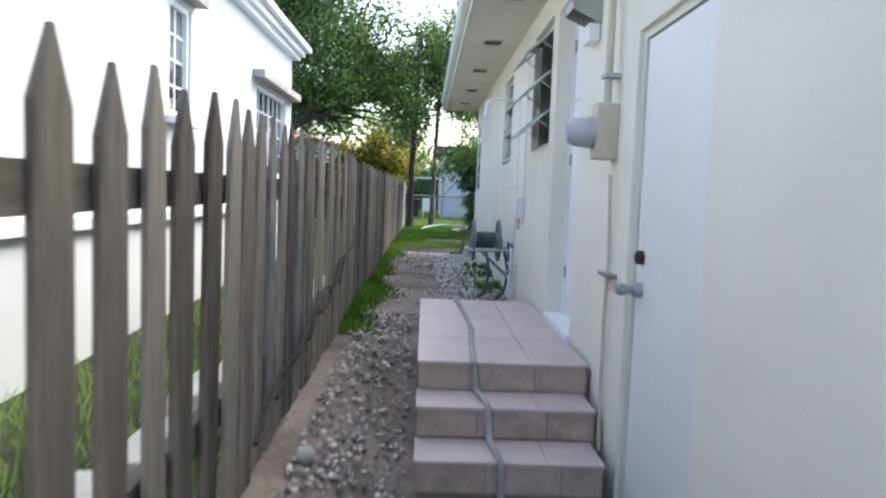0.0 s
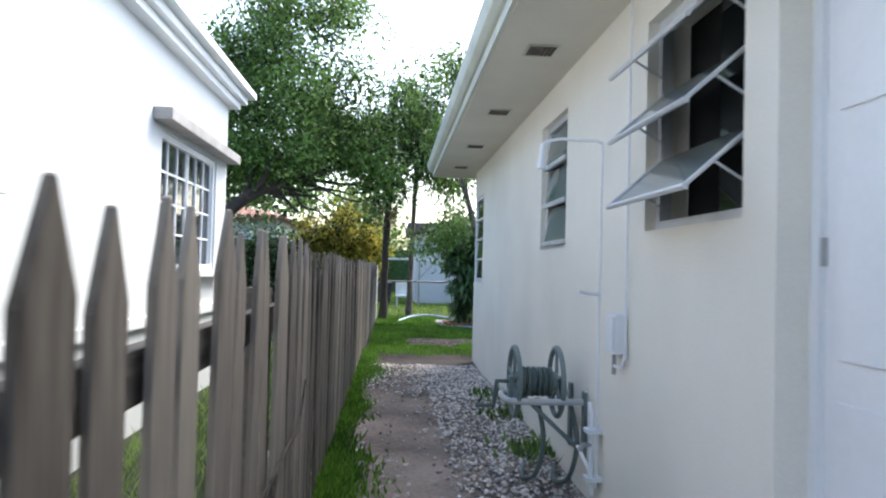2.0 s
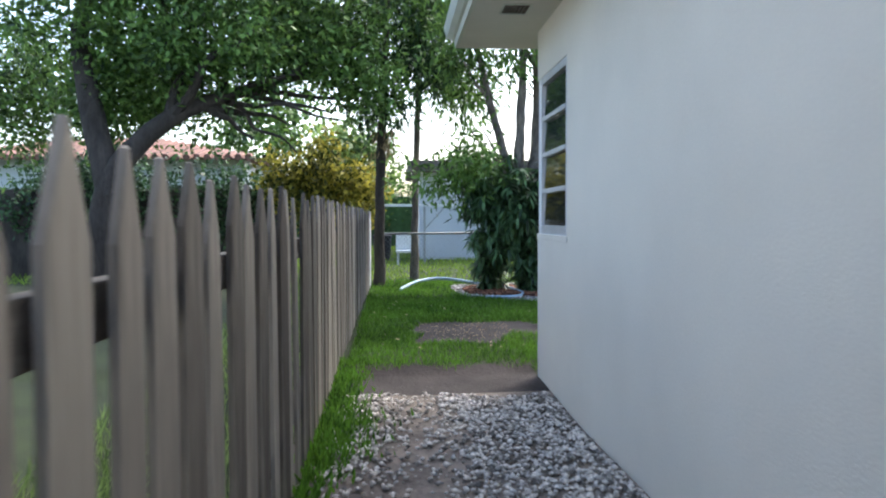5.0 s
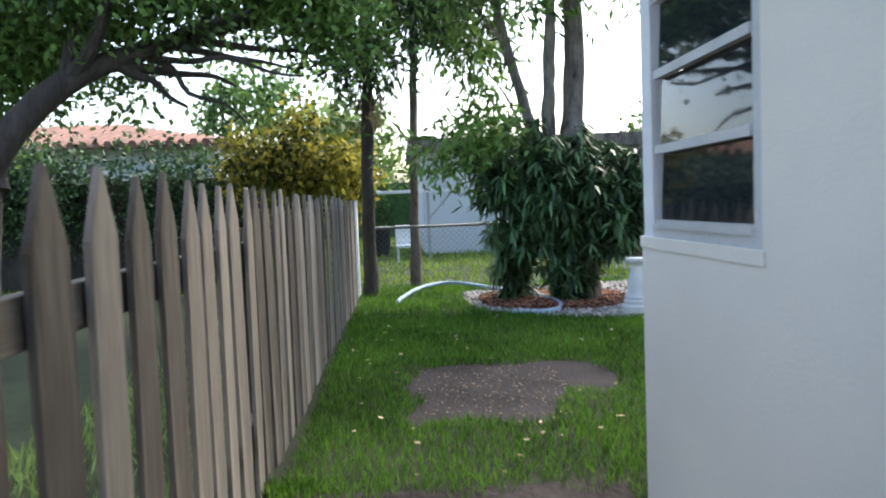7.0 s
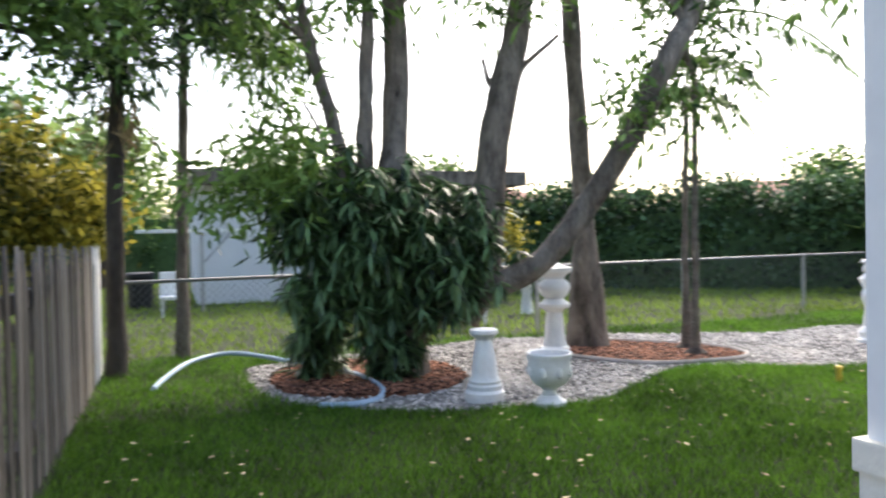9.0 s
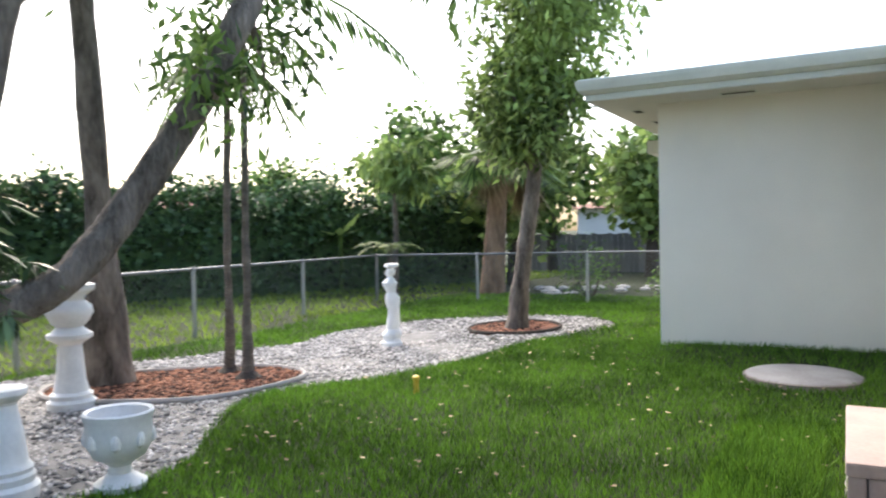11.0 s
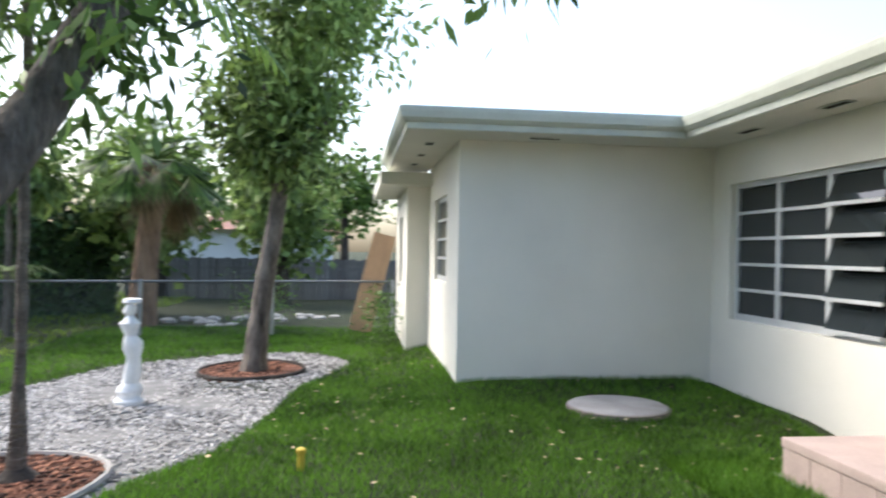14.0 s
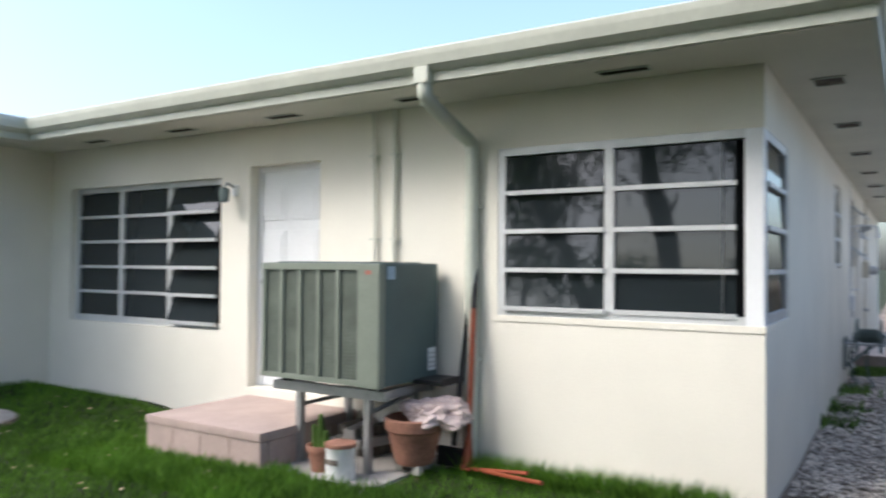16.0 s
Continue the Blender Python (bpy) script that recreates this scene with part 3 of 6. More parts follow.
door = flat_door("door_1", *D1, "plain white flush side door with a brass knob and deadbolt")
kz, ky = 0.635, -9.87
part("knob", tubed([(0.03, ky, kz), (0.0, ky, kz), (-0.01, ky, kz), (-0.05, ky, kz), (-0.07, ky, kz)], [0.03, 0.03, 0.012, 0.026, 0.02], 14), M_METAL, door, "worn metal knob", True)
part("deadbolt", tubed([(0.03, ky, kz + 0.13), (0.005, ky, kz + 0.13), (0.0, ky, kz + 0.13)], [0.028, 0.028, 0.02], 14), M_BARK_DARK, door, "dark metal deadbolt", True)
door = thing("door_2", "white panelled side door set back above the tiled porch", "door")
part("leaf", boxed(0.12, 0.16, D2[0] + .04, D2[1] - .04, D2[2], D2[3] - .04), M_WHITE, door)
fr = bmesh.new()
box(fr, 0.10, 0.17, D2[0], D2[0] + .04, D2[2], D2[3])
box(fr, 0.10, 0.17, D2[1] - .04, D2[1], D2[2], D2[3])
box(fr, 0.10, 0.17, D2[0] + .04, D2[1] - .04, D2[3] - .04, D2[3])
part("door_frame", fr, M_WHITE, door)
for zz in (0.34, 0.95, 1.62):
    for yy in (D2[0] + .11, D2[0] + .46):
        part("panel", boxed(0.112, 0.122, yy, yy + 0.29, zz, zz + 0.5, 0.004), M_WHITE, door)
for zz in (0.45, 1.2, 1.95):
    part("hinge", boxed(0.104, 0.121, D2[1] - .05, D2[1] - .035, zz, zz + .08), M_METAL, door)
tagged(part("door_sill", boxed(-0.02, 0.17, D2[0] + .004, D2[1] - .004, 0.14, 0.207), M_WHITE), "white painted door threshold", "sill", kind="structure")

door = thing("door_3", "white six-panel back door with a metal knob", "door")
part("leaf", boxed(BD[0] + .045, BD[1] - .045, -0.16, -0.12, BD[2] + .01, BD[3] - .045), M_WHITE, door)
fr = bmesh.new()
box(fr, BD[0], BD[0] + .045, -0.18, -0.10, BD[2], BD[3])
box(fr, BD[1] - .045, BD[1], -0.18, -0.10, BD[2], BD[3])
box(fr, BD[0] + .045, BD[1] - .045, -0.18, -0.10, BD[3] - .045, BD[3])
part("door_frame", fr, M_WHITE, door)
for zz, hh in ((0.50, 0.55), (1.15, 0.45), (1.68, 0.28)):
    for xx in (BD[0] + .11, BD[0] + .46):
        bm = boxed(xx, xx + 0.29, -0.122, -0.112, zz, zz + hh, 0.004)
        box(bm, xx + .035, xx + .255, -0.114, -0.106, zz + .035, zz + hh - .035, 0.003)
        part("panel", bm, M_WHITE, door)
part("knob", tubed([(BD[1] - .10, -.12, 1.18), (BD[1] - .10, -.09, 1.18), (BD[1] - .10, -.07, 1.18), (BD[1] - .10, -.05, 1.18)], [.025, .012, .028, .018], 12), M_METAL, door, "", True)

# ---- picket fence ----


def fence_x(y):
    return float(np.interp(y, [-14, 0, 7, 8], [-1.462, -1.455, -1.40, -1.395]))


def picket_mesh(k):
    """A pointed board with worn edges."""
    rr = random.Random(k)
    w, t, h = 0.068 + rr.uniform(-.005, .005), 0.0075, 1.22 + rr.uniform(-.015, .015)
    sh, cut = h - 0.145 + rr.uniform(-.02, .02), 0.003 + rr.uniform(0, .003)
    lean = rr.uniform(-.006, .006)
    outline = [(-w, -.1), (w, -.1), (w, h * .5), (w + lean * .3, sh), (cut + lean, h), (-cut + lean, h + rr.uniform(-.008, .004)), (-w + lean * .3, sh + rr.uniform(-.01, .01)), (-w, h * .5)]
    bm = bmesh.new()
    a = [bm.verts.new((-t, y, z)) for y, z in outline]
    b = [bm.verts.new((t, y, z)) for y, z in outline]
    bm.faces.new(a[::-1])
    f = bm.faces.new(b)
    n = len(a)
    for i in range(n):
        bm.faces.new((a[i], a[(i + 1) % n], b[(i + 1) % n], b[i]))
    bmesh.ops.bevel(bm, geom=[e for e in f.edges], offset=0.004, segments=1, affect='EDGES')
    me = bpy.data.meshes.new("picket")
    bmesh.ops.recalc_face_normals(bm, faces=bm.faces[:])
    bm.to_mesh(me)
    bm.free()
    return me


fence = thing("picket_fence", "weathered grey wooden picket fence with pointed boards", "fence")
boards = [picket_mesh(k) for k in range(9)]
for me in boards:
    me.materials.append(M_PICKET)
blue = picket_mesh(40)
blue.materials.append(M_PICKET_BLUE)
pale = picket_mesh(41)
pale.materials.append(M_PLASTER)
fr = random.Random(5)
K_AT = [-13, 0, 1, 2, 3, 4, 5, 6, 15, 16, 17, 18, 42, 43, 44, 45, 46, 47, 48, 49, 50, 51, 52, 53, 54, 88]
Y_AT = [-14.7, -11.59, -11.35, -11.12, -10.91, -10.67, -10.46, -10.25, -8.32, -8.09, -7.86, -7.67, -2.69, -2.47, -2.27, -2.05, -1.83, -1.60, -1.34, -1.12, -.90, -.68, -.49, -.29, -.10, 6.97]
for k in range(-13, 89):
    y = float(np.interp(k, K_AT, Y_AT)) + fr.uniform(-.008, .008)
    me = fr.choice(boards)
    if k in (8, 11):
        me = blue
    if y > 6.4:
        me = pale
    ob = new("picket", me)
    ob.parent = fence
    zt = float(np.interp(y, [-12, -10, -8, -7, -3, -1, 0, 7], [.045, .05, .07, .065, .01, .035, .035, .03]))
    ob.matrix_local = pose(fence_x(y) + fr.uniform(-.006, .006), y, zt + fr.uniform(-.012, .012) - 0.02, fr.uniform(-.4, .4), fr.uniform(-.45, .45), fr.uniform(-3.5, 3.5))
for z in (0.27, 0.98):
    for y0, y1 in ((-14.6, -12.0), (-11.99, -9.5), (-9.49, -7.0), (-6.99, -4.5), (-4.49, -2.0), (-1.99, 0.5), (0.51, 3.0), (3.01, 5.0), (5.01, 6.95)):
        bm = boxed(-0.056, -0.016, y0, y1, z - 0.045, z + 0.045, 0.003)
        for v in bm.verts:
            v.co.x += fence_x(v.co.y)
        part("rail", bm, M_RAIL, fence)
for y in (-14.5, -12.0, -9.5, -7.0, -4.5, -2.0, 0.5, 3.0, 5.5):
    x = fence_x(y) - 0.06
    part("post", boxed(x - 0.09, x, y - 0.045, y + 0.045, -0.4, 1.08, 0.004), M_RAIL, fence)
vine = thing("dead_vine", "dry dark vine stems along the foot of the fence", "vine")
vr = random.Random(9)
for i in range(7):
    y0 = -10.2 + i * .42
    pts = [(fence_x(y0 + t * 1.1) + .025 + vr.uniform(0, .02), y0 + t * 1.1, .08 + .05 * i + .25 * t + vr.uniform(-.05, .05)) for t in (0, .25, .5, .75, 1)]
    part("stem", tubed(spline(pts, 4), ramp_between([.010, .004], 17), 6), M_BARK_DARK, vine)

# ---- beds, stones and grass ----
BED = [(-.14, 6.6), (-.13, 5.6), (.15, 4.85), (.6, 4.46), (1.25, 4.18), (2.1, 4.1), (2.85, 4.6), (3.55, 4.9), (4.2, 4.65), (5.1, 4.32), (6.85, 4.06), (8.6, 3.55),
       (9.4, 4.2), (8.95, 5.35), (8.4, 6.0), (7.6, 6.5), (6.7, 6.65), (5.9, 6.5), (5.1, 6.7), (4.4, 7.1), (3.1, 7.4), (2.05, 7.2), (.95, 7.1)]
MULCH = [((0.85, 5.75), (0.86, 0.95), 0.0), ((3.68, 5.80), (1.02, 0.74), -45.0), ((7.95, 4.62), (0.62, 0.56), 0.0)]


def rounded(poly, n=4):
    p = spline([(*q, 0) for q in [*poly, poly[0]]], n)
    return [(v.x, v.y) for v in p[:-1]]


BED_R = np.array(rounded(BED))


def in_poly(x, y, poly):
    inside = np.zeros(np.shape(x), bool)
    for (x0, y0), (x1, y1) in zip(poly, np.roll(poly, -1, 0)):
        hit = ((y0 > y) != (y1 > y)) & (x < (x1 - x0) * (y - y0) / (y1 - y0 + 1e-12) + x0)
        inside ^= hit
    return inside


def in_mulch(x, y, grow=1.0):
    inside = np.zeros(np.shape(x), bool)
    for (cx, cy), (a, b), rot in MULCH:
        c, s = math.cos(radians(rot)), math.sin(radians(rot))
        u, v = (x - cx) * c + (y - cy) * s, -(x - cx) * s + (y - cy) * c
        inside |= (u / a) ** 2 + (v / b) ** 2 < grow
    return inside


def sheet(name, outline, lift, material, label, category):
    """A bed lying on the ground with a soft edge."""
    cx, cy = np.mean(outline, 0)
    bm = bmesh.new()
    rings = []
    for f, up in ((1.0, 0.002), (0.96, lift), (0.75, lift), (0.5, lift), (0.25, lift)):
        pts = [(cx + (x - cx) * f, cy + (y - cy) * f) for x, y in outline]
        rings.append([bm.verts.new((x, y, float(gz(x, y)) + up)) for x, y in pts])
    for a, b in zip(rings, rings[1:]):
        for k in range(len(a)):
            bm.faces.new((a[k], a[(k + 1) % len(a)], b[(k + 1) % len(a)], b[k]))
    bm.faces.new(rings[-1])
    return tagged(part(name, bm, material, None, "", True), label, category, kind="structure")


sheet("gravel_bed", [tuple(p) for p in BED_R], 0.012, M_GRAVELBED, "winding bed of pale grey gravel", "gravel bed")
for (c, r, rot) in MULCH:
    o = []
    for k in range(32):
        a = 2 * math.pi * k / 32
        u, v = r[0] * math.cos(a), r[1] * math.sin(a)
        o.append((c[0] + u * math.cos(radians(rot)) - v * math.sin(radians(rot)), c[1] + u * math.sin(radians(rot)) + v * math.cos(radians(rot))))
    sheet("mulch_bed", o, 0.030, M_MULCH, "round bed of red wood mulch round a tree", "mulch bed")
    if c[0] > 2:
        ring = thing("bed_edging", "thin pale plastic edging round a mulch bed" if c[0] < 6 else "thin dark edging round a mulch bed", "edging")
        pts = [(x, y, float(gz(x, y)) + 0.035) for x, y in [*o, o[0], o[1]]]
        part("edging", tubed(pts, 0.022, 6), M_CONCRETE if c[0] < 6 else M_BARK_DARK, ring, "", True)


def pebbles(name, x, y, size, material, label, category, flat=0.55, seed=3, lift=0.01):
    """Loose uneven stones lying on the ground."""
    r = np.random.default_rng(seed)
    n = len(x)
    z = gz(x, y)
    v0 = np.array([(1, 0, 0), (0, 1, 0), (-1, 0, 0), (0, -1, 0), (0.15, 0.1, 1), (0, 0, -1)], float)
    f0 = np.array([(0, 1, 4), (1, 2, 4), (2, 3, 4), (3, 0, 4), (1, 0, 5), (2, 1, 5), (3, 2, 5), (0, 3, 5)])
    v = v0[None] * r.uniform(0.6, 1.2, (n, 6, 1)) * np.array([1, 0.75, flat])
    a = r.uniform(0, 6.28, n)
    c, s = np.cos(a)[:, None], np.sin(a)[:, None]
    v = np.stack([v[..., 0] * c - v[..., 1] * s, v[..., 0] * s + v[..., 1] * c, v[..., 2]], -1) * size[:, None, None]
    v += np.stack([x, y, z + size * flat * 0.35 + lift], -1)[:, None]
    f = (f0[None] + 6 * np.arange(n)[:, None, None]).reshape(-1, 3)
    me = bpy.data.meshes.new(name)
    me.vertices.add(6 * n)
    me.vertices.foreach_set("co", v.astype(np.float32).ravel())
    me.loops.add(24 * n)
    me.loops.foreach_set("vertex_index", f.astype(np.int32).ravel())
    me.polygons.add(8 * n)
    me.polygons.foreach_set("loop_start", np.arange(0, 24 * n, 3, dtype=np.int32))
    me.polygons.foreach_set("loop_total", np.full(8 * n, 3, dtype=np.int32))
    me.update(calc_edges=True)
    me.materials.append(material)
    return tagged(new(name, me), label, category, kind="stuff")


r = np.random.default_rng(11)
px, py = r.uniform(-.2, 9.4, 26000), r.uniform(3.7, 7.6, 26000)
keep = in_poly(px, py, BED_R) & ~in_mulch(px, py)
pebbles("gravel", px[keep], py[keep], r.uniform(.012, .032, keep.sum()), M_GRAVEL, "loose pale grey gravel stones", "gravel")
px, py = r.uniform(-.2, 9, 30000), r.uniform(4.3, 7.5, 30000)
keep = in_mulch(px, py, 0.97)
pebbles("mulch", px[keep], py[keep], r.uniform(.010, .038, keep.sum()), M_CHIP, "red wood chips", "mulch", 0.35, 4, 0.03)
n = 15000
py = r.uniform(-14.5, 0.1, n)
px = -1.36 + 1.34 * r.uniform(0, 1, n) ** np.where((py > -2.5) | (py < -6.6), 0.9, 0.42)
track = np.exp(-((px + 0.88) / 0.24) ** 2)
keep = (r.uniform(0, 1, n) > np.where(py < -6.6, 0.25, 0.93) * track) & (py < -0.5 + .12 * np.sin(5 * px)) & ~((py < -7.0) & (py > -9.85) & (px > -0.9))
pebbles("path_gravel", px[keep], py[keep], np.where(py[keep] < -6, 1.25, 1.0) * r.uniform(.007, .024, keep.sum()), M_SHELL, "loose pale shell gravel on the side path", "gravel", 0.5, 5)
px, py = r.uniform(-.80, .1, 520), r.uniform(1.15, 2.42, 520)
pebbles("patch_grit", px, py, r.uniform(.004, .012, 520), M_LITTER, "dry leaf bits and grit on a bare patch", "litter", 0.3, 6)
for k, (x, y, s) in enumerate(((-1.28, -11.2, .07), (-1.2, -10.7, .05), (-1.3, -9.9, .05), (-1.15, -6.9, .035), (-1.22, -5.2, .03))):
    bm = bmesh.new()
    bmesh.ops.create_icosphere(bm, subdivisions=2, radius=s)
    for v in bm.verts:
        v.co *= 1 + 0.35 * noise.noise(v.co * 9 + Vector((k, 0, 0)))
        v.co.z *= 0.65
        v.co += Vector((x, y, float(gz(x, y)) + s * 0.35))
    tagged(part("rock", bm, M_STONE, None, "", True), "pale rough rock at the foot of the fence", "rock", "rocks by the fence")


def grass(name, x, y, h, w, label, material=None, seed=2):
    r = np.random.default_rng(seed)
    n = len(x)
    z = gz(x, y)
    base = np.stack([x, y, z - 0.005], -1)
    a = r.uniform(0, 6.28, n)
    lean = r.uniform(0.1, 0.9, n)[:, None]
    d = np.stack([np.cos(a), np.sin(a), np.zeros(n)], -1)
    tip = base + (d * lean + np.array([0, 0, 1])) * (h * r.uniform(.5, 1.3, n))[:, None]
    side = np.stack([-np.sin(a + .8), np.cos(a + .8), np.zeros(n)], -1) * w
    ob = blades(name, base, tip, side, material or M_GRASS, None, 0.0, 0.35)
    return tagged(ob, label, "grass", kind="stuff")


def lawn(n, x0, x1, y0, y1, seed):
    r = np.random.default_rng(seed)
    x, y = r.uniform(x0, x1, n), r.uniform(y0, y1, n)
    out = in_poly(x, y, BED_R) | in_mulch(x, y, 1.05)
    edge = 1.10 + .06 * np.sin(8 * x) + .5 * smooth01(x, -.2, .1)
    out |= (x > -0.82 + .05 * np.sin(9 * y)) & (x < 0.42 + .06 * np.sin(7 * y)) & (y > edge) & (y < 2.46 + .05 * np.sin(11 * x))
    out |= (x < 0.0) & (y < 0.9) & (r.uniform(0, 1, n) < .35)
    out |= (x > 0) & (y < 0.02)
    out |= (x > WX - .02) & (y < WY + .02)
    out |= (x > 1.95) & (x < 4.0) & (y < .9 + 0.05 * np.sin(9 * x))
    out |= (((x - 5.82) / .43) ** 2 + ((y - 1.28) / .43) ** 2 < 1)
    out |= (x < 0) & (y < 0.24 + 0.04 * np.sin(13 * x))
    patchy = 0.5 + 0.5 * np.sin(1.7 * x + 2.3 * np.sin(1.1 * y)) * np.sin(2.1 * y + 1.3 * np.sin(1.9 * x))
    out |= r.uniform(0, 1, n) < 0.35 * (1 - patchy)
    return x[~out], y[~out]


x, y = lawn(190000, -1.38, 7.4, 0.15, 4.9, 21)
grass("lawn_near", x, y, 0.055, 0.0035, "short bright green lawn grass")
x, y = lawn(125000, -1.38, 12.5, 2.55, 9, 22)
keep = ((y > 4.9) | (x > 7.4)) & (y < 7.6)
grass("lawn_mid", x[keep], y[keep], 0.065, 0.006, "short green lawn grass", None, 3)
# Far lawn takes the grass colour with sunlight painted in.
x, y = lawn(75000, -9, 22, 7.6, 26, 23)
grass("lawn_far", x, y, 0.09, 0.014, "grass in the neighbouring yard, coloured pale yellow-green for sunlight", M_GRASS_FAR, 4)
r = np.random.default_rng(31)
x, y = r.uniform(-2.7, -1.5, 16000), r.uniform(-14, 9, 16000)
grass("grass_verge", x, y, 0.12, 0.006, "rough grass behind the picket fence", M_LEAF_LIGHT, 5)
n = 9000
y = r.uniform(-7.5, 0.4, n)
dens = 0.5 + 0.5 * np.sin(2.2 * y + 1.3) * np.sin(0.9 * y)
x = -1.44 + np.abs(r.normal(0, 0.07, n)) * (0.6 + 1.6 * dens)
keep = r.uniform(0, 1, n) < 0.25 + 0.75 * dens
grass("weeds", x[keep], y[keep], 0.065, 0.008, "low green weeds along the foot of the fence", M_GRASS, 6)
n = 1500
pick = r.choice(5, n, p=[.5, .3, .08, .06, .06])
cx, cy = np.array([-.30, -.15, -.10, -.1, -.1])[pick], np.array([-6.82, -6.62, -4.9, -3.7, -2.9])[pick]
grass("weeds", np.minimum(cx + r.normal(0, .11, n), -.02), cy + r.normal(0, .14, n), 0.10, 0.014, "broad green weeds at the foot of the house wall", M_LEAF, 7)
x, y = lawn(1500, -1.3, 9, 0.3, 4.9, 24)
x, y = x[:420], y[:420]
r2 = np.random.default_rng(8)
a = r2.uniform(0, 6.28, len(x))
d = np.stack([np.cos(a), np.sin(a), r2.uniform(-.2, .3, len(x))], -1) * r2.uniform(.02, .05, (len(x), 1))
b = np.stack([x, y, gz(x, y) + 0.05], -1)
tagged(blades("fallen_leaves", b, b + d, np.cross(d, [0, 0, 1]) * .35, M_LITTER, None, 0.0, 0.5), "scattered dry fallen leaves on the lawn", "leaves", kind="stuff")

# ---- garden trees ----


def swept(name, pts, radii, material, parent, label="", seg=12, n=6):
    p = spline(pts, n)
    bm = tubed(p, ramp_between(radii, len(p)), seg)
    for v in bm.verts:
        v.co += Vector((noise.noise(v.co * 5), noise.noise(v.co * 5 + Vector((9, 0, 0))), 0)) * 0.022
    return part(name, bm, material, parent, label, True)


tree = thing("shade_tree", "many-stemmed garden tree with a leaning limb and glossy leafy undergrowth", "tree")
swept("trunk", [(1.05, 5.72, -.05), (1.05, 5.7, .45), (0.98, 5.62, 1.1), (0.97, 5.6, 1.6), (1.07, 5.75, 2.26), (1.1, 5.8, 3.2), (1.0, 5.8, 4.4), (.9, 5.9, 5.6)], [.30, .24, .15, .125, .12, .11, .08, .05], M_BARK, tree)
tree.location = (.07, 0, 0)
swept("limb", [(.9, 5.72, .3), (.7, 5.7, 1.2), (.54, 5.6, 2.0), (.32, 5.6, 2.8), (.0, 5.6, 4.2)], [.12, .08, .065, .055, .03], M_BARK, tree)
swept("limb", [(.95, 5.72, .3), (.8, 5.66, 1.3), (.75, 5.6, 2.0), (.78, 5.6, 2.7), (.85, 5.6, 4.2)], [.12, .09, .08, .065, .04], M_BARK, tree)
swept("limb", [(1.0, 5.7, .35), (1.3, 5.55, .6), (1.75, 5.35, .78), (2.2, 5.15, 1.03), (2.60, 5.0, 1.55), (2.80, 4.85, 1.93), (2.95, 4.7, 2.3), (3.09, 4.55, 2.7), (3.48, 4.7, 3.25), (3.85, 4.8, 4.3)], [.18, .14, .12, .115, .11, .105, .105, .10, .085, .06], M_BARK, tree, "long leaning grey limb")
swept("limb", [(1.7, 5.8, .48), (1.92, 5.82, .85), (2.0, 5.85, 1.4), (2.03, 5.85, 1.9), (2.16, 5.85, 2.56), (2.36, 5.85, 3.33), (2.5, 5.9, 4.6)], [.15, .16, .15, .15, .15, .12, .07], M_BARK, tree)
twigs("twig", (2.16, 5.85, 2.5), [(1.95, 5.8, 2.9), (2.8, 5.9, 3.2)], .04, .02, 3, M_BARK, tree)
twigs("twig", (3.8, 4.78, 4.1), [(3.05, 3.0, 2.95), (4.6, 4.4, 4.0)], .03, .006, 14, M_BARK, tree)
twigs("twig", (1.1, 5.8, 3.3), [(.3, 5.2, 4.2), (1.9, 5.4, 4.4), (1.3, 6.6, 4.3)], .05, .015, 4, M_BARK, tree)
twigs("twig", (3.3, 4.62, 3.0), [(4.1, 4.9, 3.6), (2.9, 4.6, 4.0), (4.0, 5.6, 3.8), (3.6, 4.8, 2.4)], .04, .01, 5, M_BARK, tree)
twigs("twig", (.32, 5.6, 2.8), [(-.2, 5.3, 3.4), (.0, 6.0, 3.3)], .03, .01, 6, M_BARK, tree)
twigs("twig", (.75, 5.6, 1.7), [(-.1, 5.9, 2.6), (.2, 5.5, 2.4)], .025, .01, 7, M_BARK, tree)
rr = np.random.default_rng(5)
ctr = np.array([(.9, 5.55, 1.3), (.5, 5.5, 1.3), (1.25, 5.55, 1.25), (.25, 5.6, 1.25), (1.4, 5.65, 1.15), (.75, 5.45, 1.0), (1.2, 5.5, 1.5), (.45, 5.5, .9), (.35, 5.6, 1.48), (.8, 5.4, 1.5), (1.2, 5.5, .95), (1.38, 5.65, 1.4), (.75, 5.55, 1.62), (1.5, 5.35, 1.0), (1.5, 5.4, 1.3), (1.4, 5.3, .82)])
cl = np.repeat(ctr, 40, 0) + rr.normal(size=(len(ctr) * 40, 3)) * np.array([.17, .17, .15])
low = np.array([(.38, 5.8, .78), (.38, 5.8, .55), (.36, 5.8, .36), (.92, 5.5, .75), (.93, 5.5, .52), (.93, 5.5, .33), (.98, 5.5, .22)])
cl[:, 2] = np.maximum(cl[:, 2], 0.52 + .6 * np.clip(np.abs(cl[:, 0] - .85) - .35, 0, 1))
cl = np.concatenate([cl, np.repeat(low, 26, 0) + rr.normal(size=(len(low) * 26, 3)) * np.array([.095, .095, .09])])
n_ros, per = len(cl), 18
base = np.repeat(cl, per, 0) + rr.normal(size=(n_ros * per, 3)) * .02
a = rr.uniform(0, 6.28, len(base))
el = rr.uniform(-1.4, .25, len(base))
d = np.stack([np.cos(a) * np.cos(el), np.sin(a) * np.cos(el), np.sin(el) - .35], -1)
tip = base + unit(d) * rr.uniform(.14, .28, (len(base), 1))
